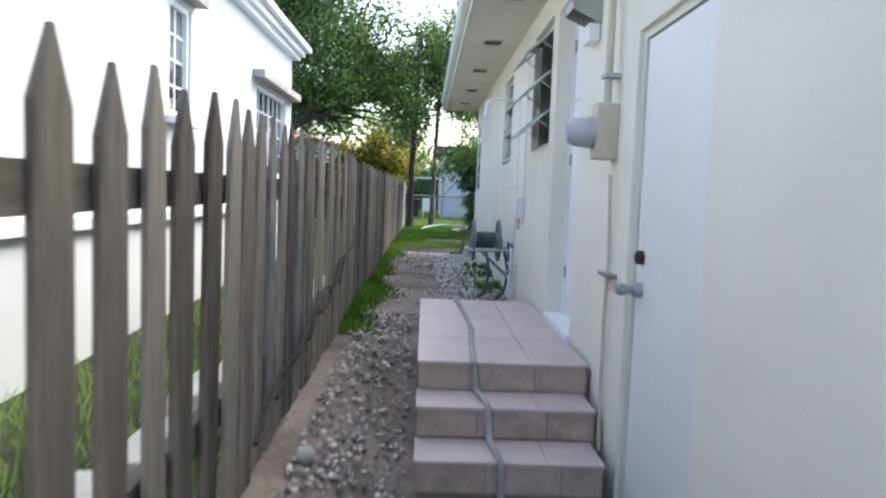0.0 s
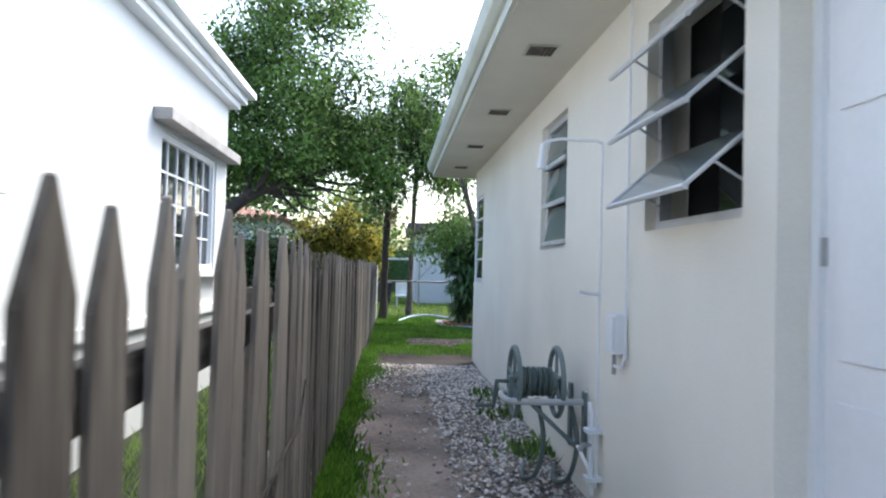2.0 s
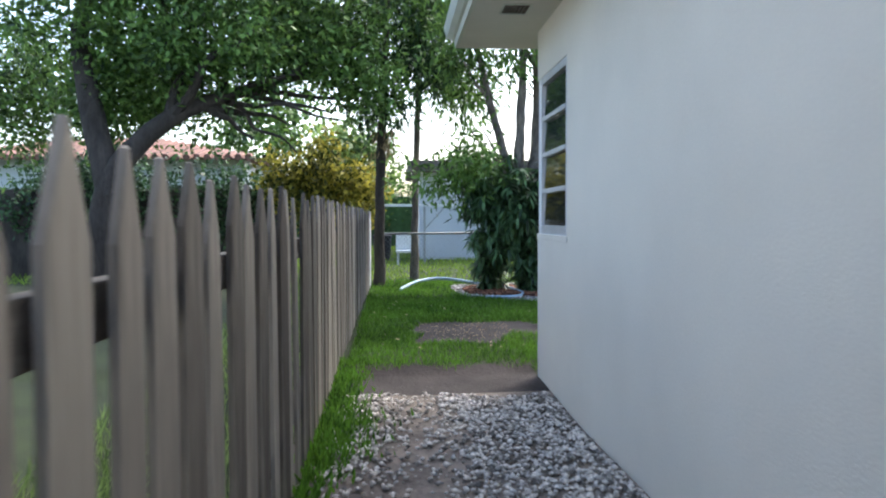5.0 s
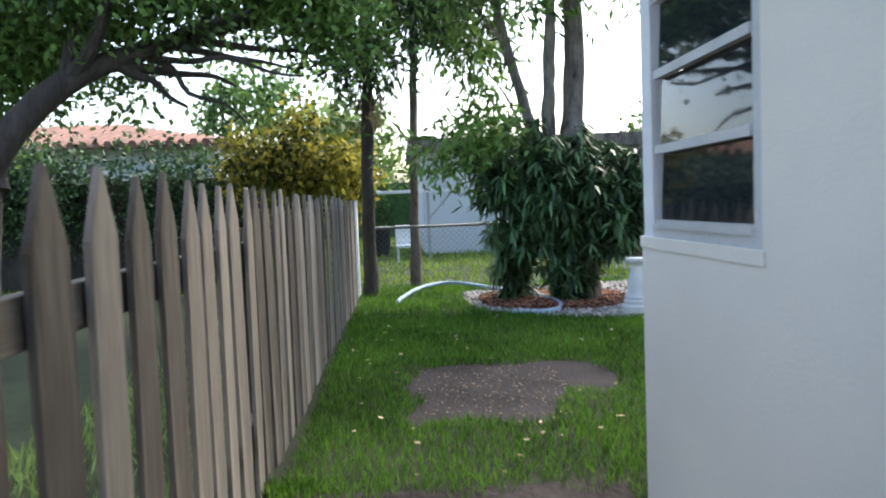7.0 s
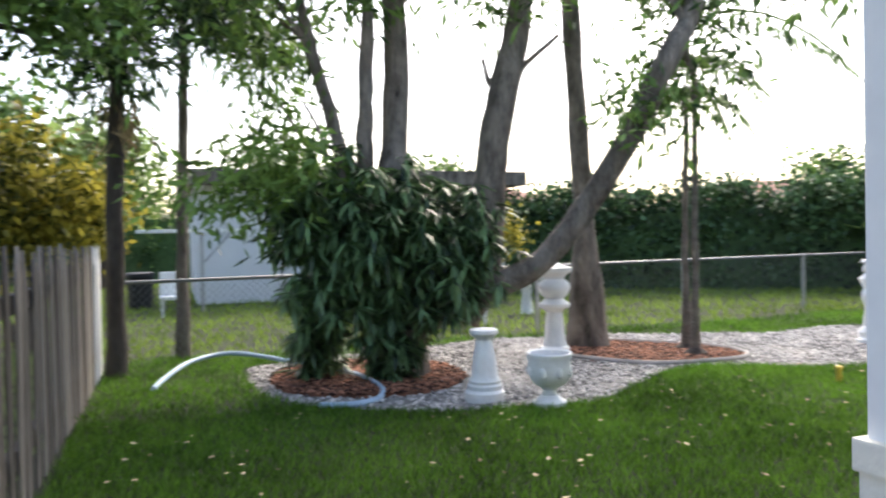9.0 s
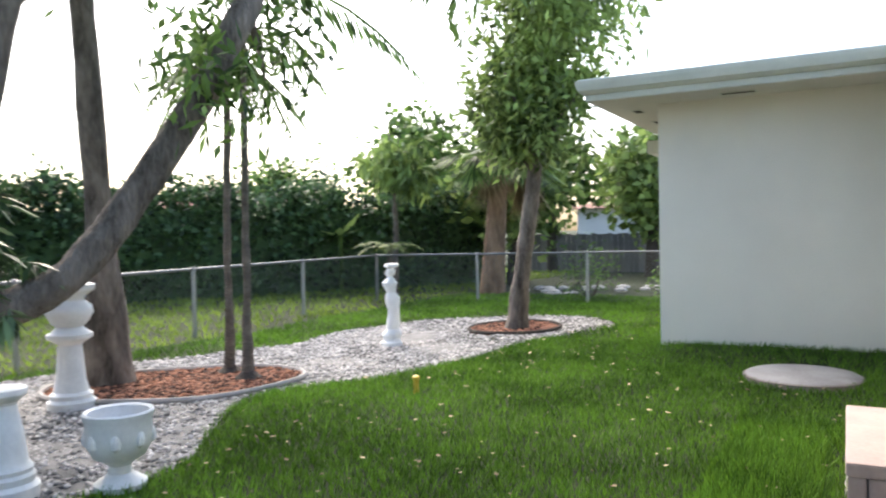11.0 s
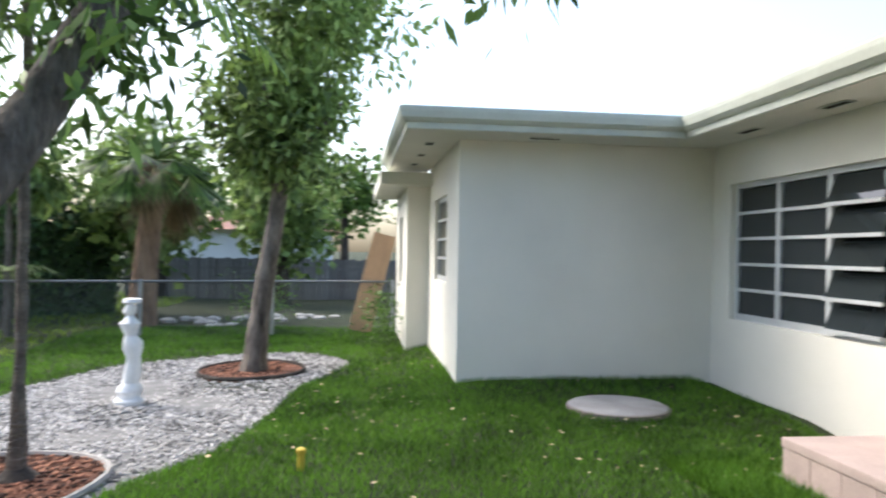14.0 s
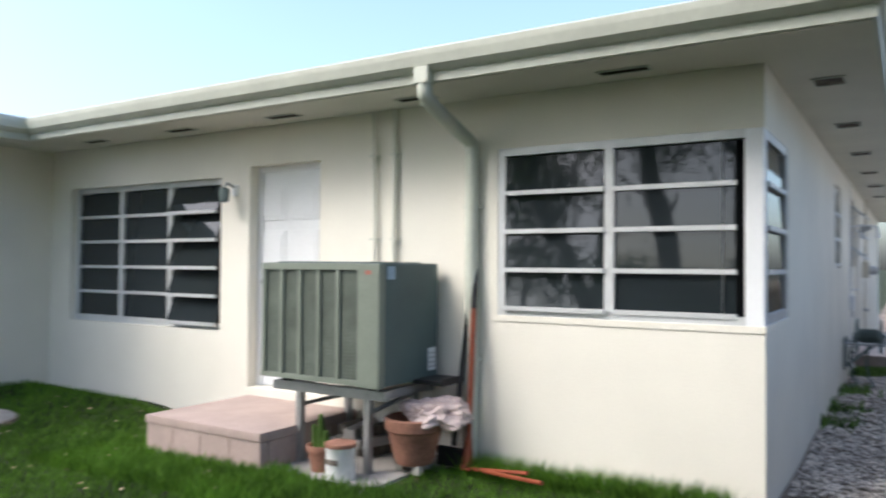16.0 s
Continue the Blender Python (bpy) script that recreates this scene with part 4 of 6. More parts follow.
blades("undergrowth", base, tip, unit(np.cross(d, [0, 0, 1.0])) * .02, M_LEAF_BUSH, tree, np.array([0, 0, .018]), 0.5)["label"] = "dense glossy dark green hanging leaves"
# First four groups sit above view; extra clumps were added to shade the lawn.
up = np.concatenate([blob_points((.4, 5.4, 4.6), (2.0, 1.6, 1.1), 105, 3), blob_points((2.3, 5.7, 4.8), (1.8, 1.6, 1.0), 80, 4), blob_points((1.0, 6.4, 5.6), (2.2, 1.4, .7), 40, 24), blob_points((0.6, 4.4, 4.9), (1.8, .8, .7), 45, 25), blob_points((4.0, 5.2, 4.1), (1.1, 1.1, .8), 45, 5),
                     blob_points((-.1, 5.6, 3.1), (.6, .6, .5), 12, 6), blob_points((3.6, 4.9, 2.75), (.4, .5, .45), 12, 7), blob_points((2.8, 4.6, 2.3), (.3, .25, .3), 7, 8), blob_points((.1, 5.8, 2.1), (.5, .4, .3), 10, 9), blob_points((-.15, 5.7, 1.70), (.75, .4, .12), 24, 19), blob_points((.2, 5.5, 1.85), (.5, .3, .15), 12, 39), blob_points((.3, 5.4, 3.5), (1.3, .8, .4), 34, 35), blob_points((2.2, 5.6, 3.6), (.8, .5, .3), 16, 36), blob_points((3.5, 4.8, 3.4), (.5, .4, .3), 14, 37), blob_points((3.0, 2.95, 2.86), (.35, .2, .08), 6, 33), blob_points((4.4, 4.6, 3.9), (.9, .7, .4), 20, 34)])
crown("crown", up, 34, .17, .16, .022, M_LEAF, tree, 0.9, 6)["label"] = "sparse hanging green leaves, with unseen upper clumps added for lawn shade"


def frond(bm_pts, start, yaw, length, rise, fall, n_leaf, leaf_len, r, width=0.012, hang=0.5):
    """Leaflets along one arching stalk; returns base, tip and half-width arrays and the stalk."""
    t = np.linspace(0, 1, n_leaf)
    dx, dy = math.cos(yaw), math.sin(yaw)
    px = start[0] + dx * length * t
    py = start[1] + dy * length * t
    pz = start[2] + rise * t - fall * t ** 2
    stalk = np.stack([px, py, pz], -1)
    base = np.repeat(stalk, 2, 0)
    s = np.tile([1, -1], n_leaf)
    d = np.stack([dx * .55 - dy * s * .8, dy * .55 + dx * s * .8, np.full(2 * n_leaf, -hang)], -1) + r.normal(size=(2 * n_leaf, 3)) * .1
    ln = leaf_len * np.repeat(np.sin(np.pi * (0.12 + 0.83 * t)), 2)[:, None]
    return base, base + unit(d) * ln, unit(np.cross(d, [0, 0, 1.0])) * width, stalk


def palm_head(parent, top, count, length, rise, fall, leaf_len, material, seed, width=0.012, hang=0.5, n_leaf=26, name="frond"):
    r = np.random.default_rng(seed)
    for k in range(count):
        yaw = 2 * math.pi * k / count + r.uniform(-.3, .3)
        b, t, w, stalk = frond(None, top, yaw, length * r.uniform(.8, 1.15), rise * r.uniform(.5, 1.3), fall * r.uniform(.8, 1.2), n_leaf, leaf_len, r, width, hang)
        f = blades(name, b, t, w, material, parent)
        part("stalk", tubed([tuple(p) for p in stalk[::5]], [.012] * len(stalk[::5]), 5), M_LEAF, f)


def slim_tree(name, x, y, radii, height, lean, material, label, crown_at=None, seed=1):
    t = thing(name, label, "tree")
    pts = [(x, y, float(gz(x, y)) - .05), (x + lean * .1, y, .25 * height), (x + lean * .5, y, .6 * height), (x + lean, y, height)]
    swept("trunk", pts, radii, material, t, "", 12, 6)
    return t


t = slim_tree("palm_tree", -1.25, 6.8, [.10, .075, .07, .06], 5.0, 0.15, M_BARK_DARK, "slim dark-trunked tree with drooping dark leaves beside the fence")
cl = np.concatenate([blob_points((-.83, 6.8, 4.5), (.95, .9, .95), 46, 11), blob_points((-1.18, 6.8, 3.0), (.45, .4, .6), 14, 12), blob_points((-.48, 6.9, 3.5), (.5, .4, .4), 12, 32)])
crown("crown", cl, 60, .16, .22, .018, M_LEAF_DARK, t, 1.6, 12)
crown("dry_fringe", blob_points((-1.2, 6.8, 2.35), (.14, .14, .4), 10, 13), 16, .07, .17, .014, M_LEAF_DRY, t, 2.0, 13)["label"] = "brown dry hanging leaves"
t = slim_tree("palm_tree", -.66, 7.6, [.085, .06, .055, .045], 4.6, 0.12, M_BARK, "slim grey-trunked tree with drooping green leaves")
cl = np.concatenate([blob_points((-.38, 7.6, 4.1), (1.0, .8, .8), 40, 14), blob_points((.2, 7.4, 3.3), (.5, .4, .45), 14, 15)])
crown("crown", cl, 56, .16, .22, .018, M_LEAF, t, 1.5, 15)
t = slim_tree("palm_tree", 3.42, 6.36, [.25, .11, .10, .09], 5.6, -0.25, M_BARK, "tall smooth grey palm with a swollen base in the mulch bed")
palm_head(t, (3.17, 6.36, 5.5), 9, 1.7, .5, 1.8, .5, M_LEAF, 16)
for k, (x, y, h) in enumerate(((4.26, 5.80, 2.75), (4.06, 5.40, 2.95))):
    t = slim_tree("young_palm", x, y, [.06, .036, .032, .03], h, 0.03, M_PALMBARK, "slender young palm with a ringed grey trunk in the mulch bed")
    part("root_collar", lathe([(.13, -.04), (.12, .03), (.07, .07), (.05, .09)], 14, (x, y, float(gz(x, y)))), M_BARK_DARK, t, "dark soil collar", True)
    palm_head(t, (x + .03, y, h - .03), 7, .8, .35, .85, .30, M_LEAF, 17 + k, .014, .9, 22)
    if k:
        b, tp, w, stalk = frond(None, (x + .03, y, h + .35), radians(-67), 1.5, .35, 1.15, 34, .5, np.random.default_rng(3), .014, 1.3)
        f = blades("frond", b, tp, w, M_LEAF, t)
        part("stalk", tubed([(x + .03, y, h - .05), *[tuple(p) for p in stalk[::5]]], .013, 5), M_LEAF, f)
t = thing("garden_tree", "young broadleaf tree with a straight grey trunk and airy crown", "tree")
swept("trunk", [(7.95, 4.60, -.05), (7.99, 4.57, .4), (8.05, 4.48, 1.2), (8.08, 4.38, 1.95), (8.05, 4.40, 2.5), (8.0, 4.45, 3.8)], [.17, .115, .10, .095, .07, .03], M_BARK, t)
twigs("twig", (8.07, 4.38, 2.0), [(8.0, 5.3, 2.9), (8.1, 3.7, 3.0), (7.5, 4.5, 3.1), (8.6, 4.3, 3.2)], .05, .015, 8, M_BARK, t)
twigs("twig", (8.05, 4.42, 2.6), [(8.0, 4.9, 3.7), (8.1, 3.9, 3.9), (7.7, 4.0, 4.2)], .035, .01, 9, M_BARK, t)
cl = np.concatenate([blob_points((8.15, 4.35, 3.05), (1.0, .95, 1.0), 110, 18, .3), blob_points((8.0, 4.0, 4.2), (1.1, 1.2, 1.1), 110, 19, .3), blob_points((8.0, 4.5, 2.45), (.6, .6, .35), 22, 29, .2)])
crown("crown", cl, 46, .14, .16, .03, M_LEAF_LIGHT, t, 0.7, 20)
t = thing("fan_palm", "stout fan palm with a shaggy trunk and hanging dry fronds", "tree")
swept("trunk", [(12.5, 7.0, -.05), (12.5, 6.95, .8), (12.55, 6.9, 1.6), (12.55, 6.85, 2.75)], [.27, .21, .19, .21], M_BARK_BROWN, t, "shaggy brown trunk")
for k in range(40):
    rk = np.random.default_rng(200 + k)
    a, el = rk.uniform(0, 6.28), rk.uniform(-1.0, 1.1)
    dry = el < -.45
    c = np.array([12.55, 6.85, 2.8])
    hub = c + np.array([math.cos(a) * math.cos(el), math.sin(a) * math.cos(el), math.sin(el)]) * rk.uniform(.5, .8)
    m = 18
    fan = np.linspace(-1.25, 1.25, m)
    out = np.array([math.cos(a) * math.cos(el), math.sin(a) * math.cos(el), math.sin(el)])
    sd = np.array([-math.sin(a), math.cos(a), 0])
    d = out[None] * np.cos(fan)[:, None] + sd[None] * np.sin(fan)[:, None] + np.array([0, 0, -.45 if not dry else -1.0])
    b = np.repeat(hub[None], m, 0)
    f = blades("frond", b, b + unit(d) * rk.uniform(.65, .95), unit(np.cross(d, [0, 0, 1.0])) * .026, M_LEAF_DRY if dry else M_LEAF, t)
    part("stalk", tubed([tuple(c), tuple(hub)], .015, 5), M_LEAF_DRY if dry else M_LEAF, f)
t = thing("small_palm", "small green palm in the corner of the chain-link fence", "plant")
swept("trunk", [(11.1, 8.45, -.05), (11.1, 8.45, .5), (11.1, 8.43, 1.0)], [.06, .05, .045], M_BARK, t)
palm_head(t, (11.1, 8.43, 1.0), 9, .75, .35, .45, .26, M_LEAF_LIGHT, 30, .016, .3, 18)
t = thing("banana_plant", "broad-leaved green plant in front of the hedge", "plant")
r9 = np.random.default_rng(77)
b = np.repeat(np.array([[12.0, 10.2, 1.2]]), 9, 0)
a = np.linspace(0, 6, 9)
d = np.stack([np.cos(a) * .6, np.sin(a) * .6, r9.uniform(-.1, .6, 9)], -1)
blades("leaf", b, b + d, np.cross(d, [0, 0, 1.0]) * .18, M_LEAF_LIGHT, t)
part("stem", tubed([(12.0, 10.2, -.05), (12.0, 10.2, 1.25)], .05, 8), M_LEAF, t)
t = thing("drooping_tree", "small tree with long drooping green leaves behind the chain-link fence", "tree")
swept("trunk", [(12.0, 8.9, -.05), (12.0, 8.85, 1.2), (11.9, 8.8, 2.6)], [.07, .05, .03], M_BARK, t)
twigs("twig", (11.95, 8.82, 1.9), [(11.7, 8.4, 2.8), (12.1, 9.2, 3.0), (11.9, 8.9, 3.2)], .03, .01, 41, M_BARK, t)
crown("crown", np.concatenate([blob_points((11.9, 8.8, 2.75), (.65, .7, .6), 20, 58, .2), blob_points((11.8, 8.5, 2.35), (.5, .5, .3), 14, 59, .2)]), 22, .12, .34, .045, M_LEAF_LIGHT, t, 1.6, 60)
rt = np.random.default_rng(55)
x, y = rt.uniform((.16, .02), (1.72, .3), (4200, 2)).T
grass("tall_grass", x, y, 0.14, 0.004, "longer grass along the foot of the rear wall", M_GRASS, 9)
x, y = rt.uniform((1.5, .86), (4.3, 1.55), (15000, 2)).T
keep = ((y > 1.06) | (x < 2.66) | (x > 3.92)) & (y > .9 + .06 * np.sin(6 * x))
grass("tall_grass", x[keep], y[keep], 0.09, 0.0045, "longer grass round the concrete pad and step", M_GRASS, 10)
px, py = rt.uniform((-1.36, -6.8), (-.03, -.45), (13000, 2)).T
keep = (rt.uniform(0, 1, 13000) > .8 * np.exp(-((px + .92) / .24) ** 2)) & (rt.uniform(0, 1, 13000) < .25 + .75 * smooth01(py, -5.0, -1.0)) & ((px > -.7) | (py > -2.5 + .5 * np.sin(9 * px))) & (py < -.5 + .1 * np.sin(5 * px))
pebbles("path_gravel", px[keep], py[keep], rt.uniform(.010, .026, keep.sum()), M_SHELL, "pale gravel spread at the corner of the house", "gravel", 0.5, 12)

# ---- surroundings ----
nb = thing("neighbour_house", "white-walled neighbouring house with white-framed windows", "house")
NX, NY = -2.83, -1.85
N1, N2 = (-4.04, -2.28, 1.10, 2.16), (-7.0, -6.48, 1.50, 2.40)
part("wall", wall_mesh('y', -16.0, NY, -0.6, 2.84, NX, NX - .2, [N1, N2]), M_STUCCO_WHITE, nb)
part("wall", boxed(-9.0, NX - .2, NY - .2, NY, -0.6, 2.84), M_STUCCO_WHITE, nb)
bm = bmesh.new()
box(bm, NX - .02, NX + .10, -16.0, NY + .12, 2.80, 2.86)
box(bm, NX + .02, NX + .16, -16.0, NY + .18, 2.862, 2.93)
box(bm, -9.0, NX - .02, NY, NY + .16, 2.80, 2.93)
part("cornice", bm, M_WHITE, nb, "white moulded cornice")
part("roof", boxed(-9.2, NX + .24, -16.0, NY + .26, 2.935, 3.0), M_ROOF, nb)
part("ledge", boxed(NX, NX + .045, -16.0, NY, 0.70, 0.78, 0.008), M_WHITE, nb, "white moulded band")


def nb_window(z0, z1, y0, y1, halves, label):
    # This back sheet is coloured near black for the dark room inside.
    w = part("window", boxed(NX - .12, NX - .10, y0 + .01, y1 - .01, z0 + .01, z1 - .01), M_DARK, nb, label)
    fr = bmesh.new()
    for a, b, c, d in ((y0, y1, z1 - .05, z1), (y0, y1, z0, z0 + .05), (y0, y0 + .05, z0 + .05, z1 - .05), (y1 - .05, y1, z0 + .05, z1 - .05)):
        box(fr, NX - .08, NX - .02, a, b, c, d)
    part("frame", fr, M_WHITE, w)
    for a, b, gl, cols, rows in halves:
        part("pane", boxed(NX - .065, NX - .06, a, b, z0 + .05, z1 - .05), gl, w)
        gb = bmesh.new()
        for k in range(cols + 1):
            yy = a + (b - a) * k / cols
            box(gb, NX - .062, NX - .045, yy - .011, yy + .011, z0 + .05, z1 - .05)
        for k in range(1, rows):
            zz = z0 + .05 + (z1 - z0 - .1) * k / rows
            box(gb, NX - .060, NX - .048, a, b, zz - .009, zz + .009)
        part("muntin", gb, M_WHITE, w)


nb_window(N1[2], N1[3], N1[0], N1[1], [(-3.99, -3.19, M_GLASS, 3, 4), (-3.13, -2.33, M_GLASS, 3, 4)], "white-framed window with small panes")
nb_window(N2[2], N2[3], N2[0], N2[1], [(-6.95, -6.53, M_GLASS_PALE, 2, 4)], "white-framed sash window with a dark lower half")
part("screen", boxed(NX - .058, NX - .052, -6.95, -6.53, 1.55, 1.93), M_GLASS, nb, "dark lower sash screen")
part("hood", boxed(NX, NX + .14, -4.28, NY + .02, 2.20, 2.29, 0.01), M_CONCRETE, nb, "grey ledge over the window")
part("hood", boxed(NX, NX + .12, -7.10, -6.38, 2.44, 2.51, 0.01), M_CONCRETE, nb, "grey ledge over the window")
part("sill", boxed(NX, NX + .10, -4.12, -2.20, 1.04, 1.10, 0.01), M_WHITE, nb)
part("sill", boxed(NX, NX + .08, -7.06, -6.42, 1.44, 1.50, 0.01), M_WHITE, nb)
block = thing("block_edging", "low rough concrete block edging behind the fence", "edging")
for k in range(14):
    y = -14.2 + k * .62
    part("block", boxed(-1.86, -1.70, y, y + .5 + .06 * math.sin(k), -.2, .12 + .03 * math.sin(3 * k), .015), M_STONE, block)

shed = thing("white_outbuilding", "white-walled outbuilding with a flat brown roof edge beyond the fence", "house")
part("wall", wall_mesh('x', -.3, 6.2, -.2, 2.32, 14.5, 14.7, [(4.2, 5.2, .9, 1.8)]), M_STUCCO_WHITE, shed)
part("wall", boxed(-.3, -.1, 14.7, 19, -.2, 2.32), M_STUCCO_WHITE, shed)
part("roof", boxed(-.6, 6.6, 14.15, 19.3, 2.32, 2.62, .02), M_BARK, shed)
w = part("window", boxed(4.2, 5.2, 14.58, 14.62, .9, 1.8), M_GLASS, shed)
part("frame", boxed(4.66, 4.74, 14.56, 14.6, .9, 1.8), M_WHITE, w)
bars = thing("clothes_line", "pale metal clothes-line frame on a post in the far yard", "clothes line")
part("post", tubed([(-.25, 12.9, -.1), (-.25, 12.9, 1.42)], .03, 8), M_METAL, bars)
part("crossbar", boxed(-1.3, .45, 12.8, 13.0, 1.40, 1.46, .01), M_PLASTER, bars)
part("brace", tubed([(-.25, 12.9, .85), (.25, 12.9, 1.4)], .018, 6), M_METAL, bars)
bin_ = thing("dustbin", "dark blue plastic bin in the far yard", "bin")
part("body", lathe([(.20, 0), (.24, .62), (.26, .64), (.26, .7), (.22, .72)], 16, (-1.3, 14.2, -.02)), M_BLACK, bin_, "", True)
seat = thing("patio_chair", "small white garden chair in the far yard", "chair")
part("seat", boxed(-.95, -.5, 12.3, 12.75, .3, .36, .02), M_PLASTER, seat)
part("backrest", boxed(-.95, -.5, 12.7, 12.76, .36, .75, .02), M_PLASTER, seat)
for x in (-.93, -.56):
    for y in (12.32, 12.68):
        part("leg", boxed(x, x + .05, y, y + .05, -.02, .3), M_PLASTER, seat)


def tile_house(x0, x1, y0, y1, wall_h, rise, label, seed, detail=True):
    """A low house with a hipped barrel-tile roof."""
    h = thing("tile_roof_house", label, "house")
    part("wall", boxed(x0, x1, y0, y1, -.2, wall_h), M_STUCCO_WHITE, h)
    o = .45
    a = [(x0 - o, y0 - o), (x1 + o, y0 - o), (x1 + o, y1 + o), (x0 - o, y1 + o)]
    cx0, cx1, cy = x0 + (y1 - y0) / 2, x1 - (y1 - y0) / 2, (y0 + y1) / 2
    cx0, cx1 = min(cx0, (x0 + x1) / 2), max(cx1, (x0 + x1) / 2 + .01)
    bm = bmesh.new()
    v = [bm.verts.new((*p, wall_h)) for p in a]
    t = [bm.verts.new((cx0, cy, wall_h + rise)), bm.verts.new((cx1, cy, wall_h + rise))]
    for f in ((v[0], v[1], t[1], t[0]), (v[1], v[2], t[1]), (v[2], v[3], t[0], t[1]), (v[3], v[0], t[0])):
        bm.faces.new(f)
    bm.faces.new(v[::-1])
    roof = part("roof", bm, M_REDTILE, h, "terracotta barrel-tile roof")
    if detail:
        me = bpy.data.meshes.new("roof_tile")
        b2 = tubed([(0, 0, 0), (0, 1, 0)], [.09, .075], 6)
        b2.to_mesh(me)
        b2.free()
        me.materials.append(M_REDTILE)
        n = int((x1 - x0 + 2 * o) / .24)
        for k in range(n):
            x = x0 - o + .12 + k * .24
            run = min(x - (x0 - o), (x1 + o) - x, (cy - y0 + o))
            if run < .2:
                continue
            ob = new("roof_tile", me)
            ob.parent = roof
            ln = run / math.cos(math.atan2(rise, cy - y0 + o))
            ob.matrix_local = Matrix.LocRotScale((x, y0 - o - .02, wall_h + .02), Euler((math.atan2(rise, cy - y0 + o), 0, 0)), (1, ln, 1))
    return h


h1 = tile_house(-12, -4.6, 13.2, 19, 2.55, .75, "white house with an orange barrel-tile roof behind the fence", 1)
w = part("window", boxed(-6.2, -5.2, 13.17, 13.2, .9, 1.9), M_GLASS, h1)
part("frame", boxed(-5.74, -5.66, 13.15, 13.19, .9, 1.9), M_WHITE, w)
tile_house(11, 17, 31, 36, 2.6, 1.1, "distant white house with a red tile roof beyond the hedge", 2, False)
tile_house(24, 38, 27, 34, 2.6, 1.2, "distant long white house with a pink tile roof beyond the hedge", 3, False)
tile_house(30, 38, 4.5, 11, 2.1, 1.0, "distant house with a red tile roof behind the board fence", 4, False)

oak = thing("oak_tree", "large spreading tree with dark crooked limbs behind the fence", "tree")
swept("trunk", [(-4.9, 4.6, -.1), (-4.75, 4.5, .8), (-4.55, 4.5, 1.7), (-3.9, 4.6, 2.4), (-3.2, 4.9, 2.75), (-2.4, 5.4, 3.1), (-1.6, 6.0, 3.3)], [.26, .19, .15, .12, .09, .06, .03], M_BARK_DARK, oak)
swept("limb", [(-4.6, 4.5, 1.4), (-4.9, 4.7, 2.6), (-5.2, 5.2, 3.8), (-5.0, 5.8, 5.2)], [.18, .15, .11, .06], M_BARK_DARK, oak)
twigs("branch", (-3.9, 4.6, 2.4), [(-3.4, 4.9, 4.0), (-4.2, 5.6, 4.4), (-2.6, 4.2, 3.6)], .08, .02, 21, M_BARK_DARK, oak)
twigs("branch", (-3.5, 4.75, 2.6), [(-2.9, 5.0, 2.2), (-2.5, 5.4, 2.45), (-2.2, 4.6, 3.0)], .06, .015, 22, M_BARK_DARK, oak)
twigs("branch", (-3.0, 5.0, 2.8), [(-1.9, 5.3, 2.6), (-1.5, 5.7, 2.75), (-2.3, 6.2, 4.0), (-1.4, 5.2, 3.5)], .05, .012, 23, M_BARK_DARK, oak)
twigs("branch", (-3.3, 4.9, 2.7), [(-2.3, 4.9, 2.0), (-3.3, 5.6, 3.9), (-1.7, 4.6, 2.4)], .04, .01, 24, M_BARK_DARK, oak)
cl = np.concatenate([blob_points((-3.4, 5.6, 4.6), (2.3, 2.2, 1.5), 190, 41, .35), blob_points((-1.9, 5.8, 3.7), (1.1, 1.4, .8), 60, 42, .3), blob_points((-5.0, 4.8, 4.2), (1.5, 1.6, 1.6), 70, 43, .3), blob_points((-3.0, 5.0, 6.2), (2.0, 2.0, 1.0), 80, 44, .3),
                     blob_points((-3.2, 4.6, 3.3), (1.3, .9, .45), 36, 45, .2), blob_points((-1.4, 5.4, 3.0), (.6, .6, .35), 16, 46, .2), blob_points((-4.6, 5.4, 2.9), (1.5, 1.2, .7), 60, 48, .2), blob_points((-6.5, 7.0, 3.0), (1.6, 1.4, 1.2), 60, 49, .2)])
crown("crown", cl, 105, .20, .11, .027, M_LEAF, oak, 0.3, 47)
yb = thing("croton_bush", "tall yellow-green leafy bush behind the fence", "bush")
twigs("stem", (-2.3, 8.6, -.1), [(-2.7, 8.4, 1.6), (-2.0, 8.6, 1.8), (-2.4, 9.0, 2.0)], .05, .02, 31, M_BARK_DARK, yb)
crown("foliage", np.concatenate([blob_points((-2.35, 8.6, 1.75), (.95, .8, .95), 70, 51, .3), blob_points((-1.6, 8.4, 1.5), (.4, .5, .5), 16, 52, .3)]), 70, .15, .13, .034, M_LEAF_YEL, yb, 0.6, 53)
hb = thing("hedge", "dark green hedge of small leaves behind the picket fence", "hedge")
crown("foliage", np.concatenate([blob_points((-6.6, 9.4, 1.45), (2.4, .6, 1.2), 190, 54, .2), blob_points((-4.2, 9.3, 1.3), (1.4, .6, 1.05), 80, 55, .2)]), 52, .18, .11, .03, M_LEAF_DARK, hb, 0.2, 56)
# Plain dark box gives the shade between the leaves; no stems are modelled.
part("core", boxed(-8.6, -2.9, 9.25, 9.5, -.1, 1.7, .1), M_BARK_DARK, hb, "dark filler box for the shaded inside of the hedge")


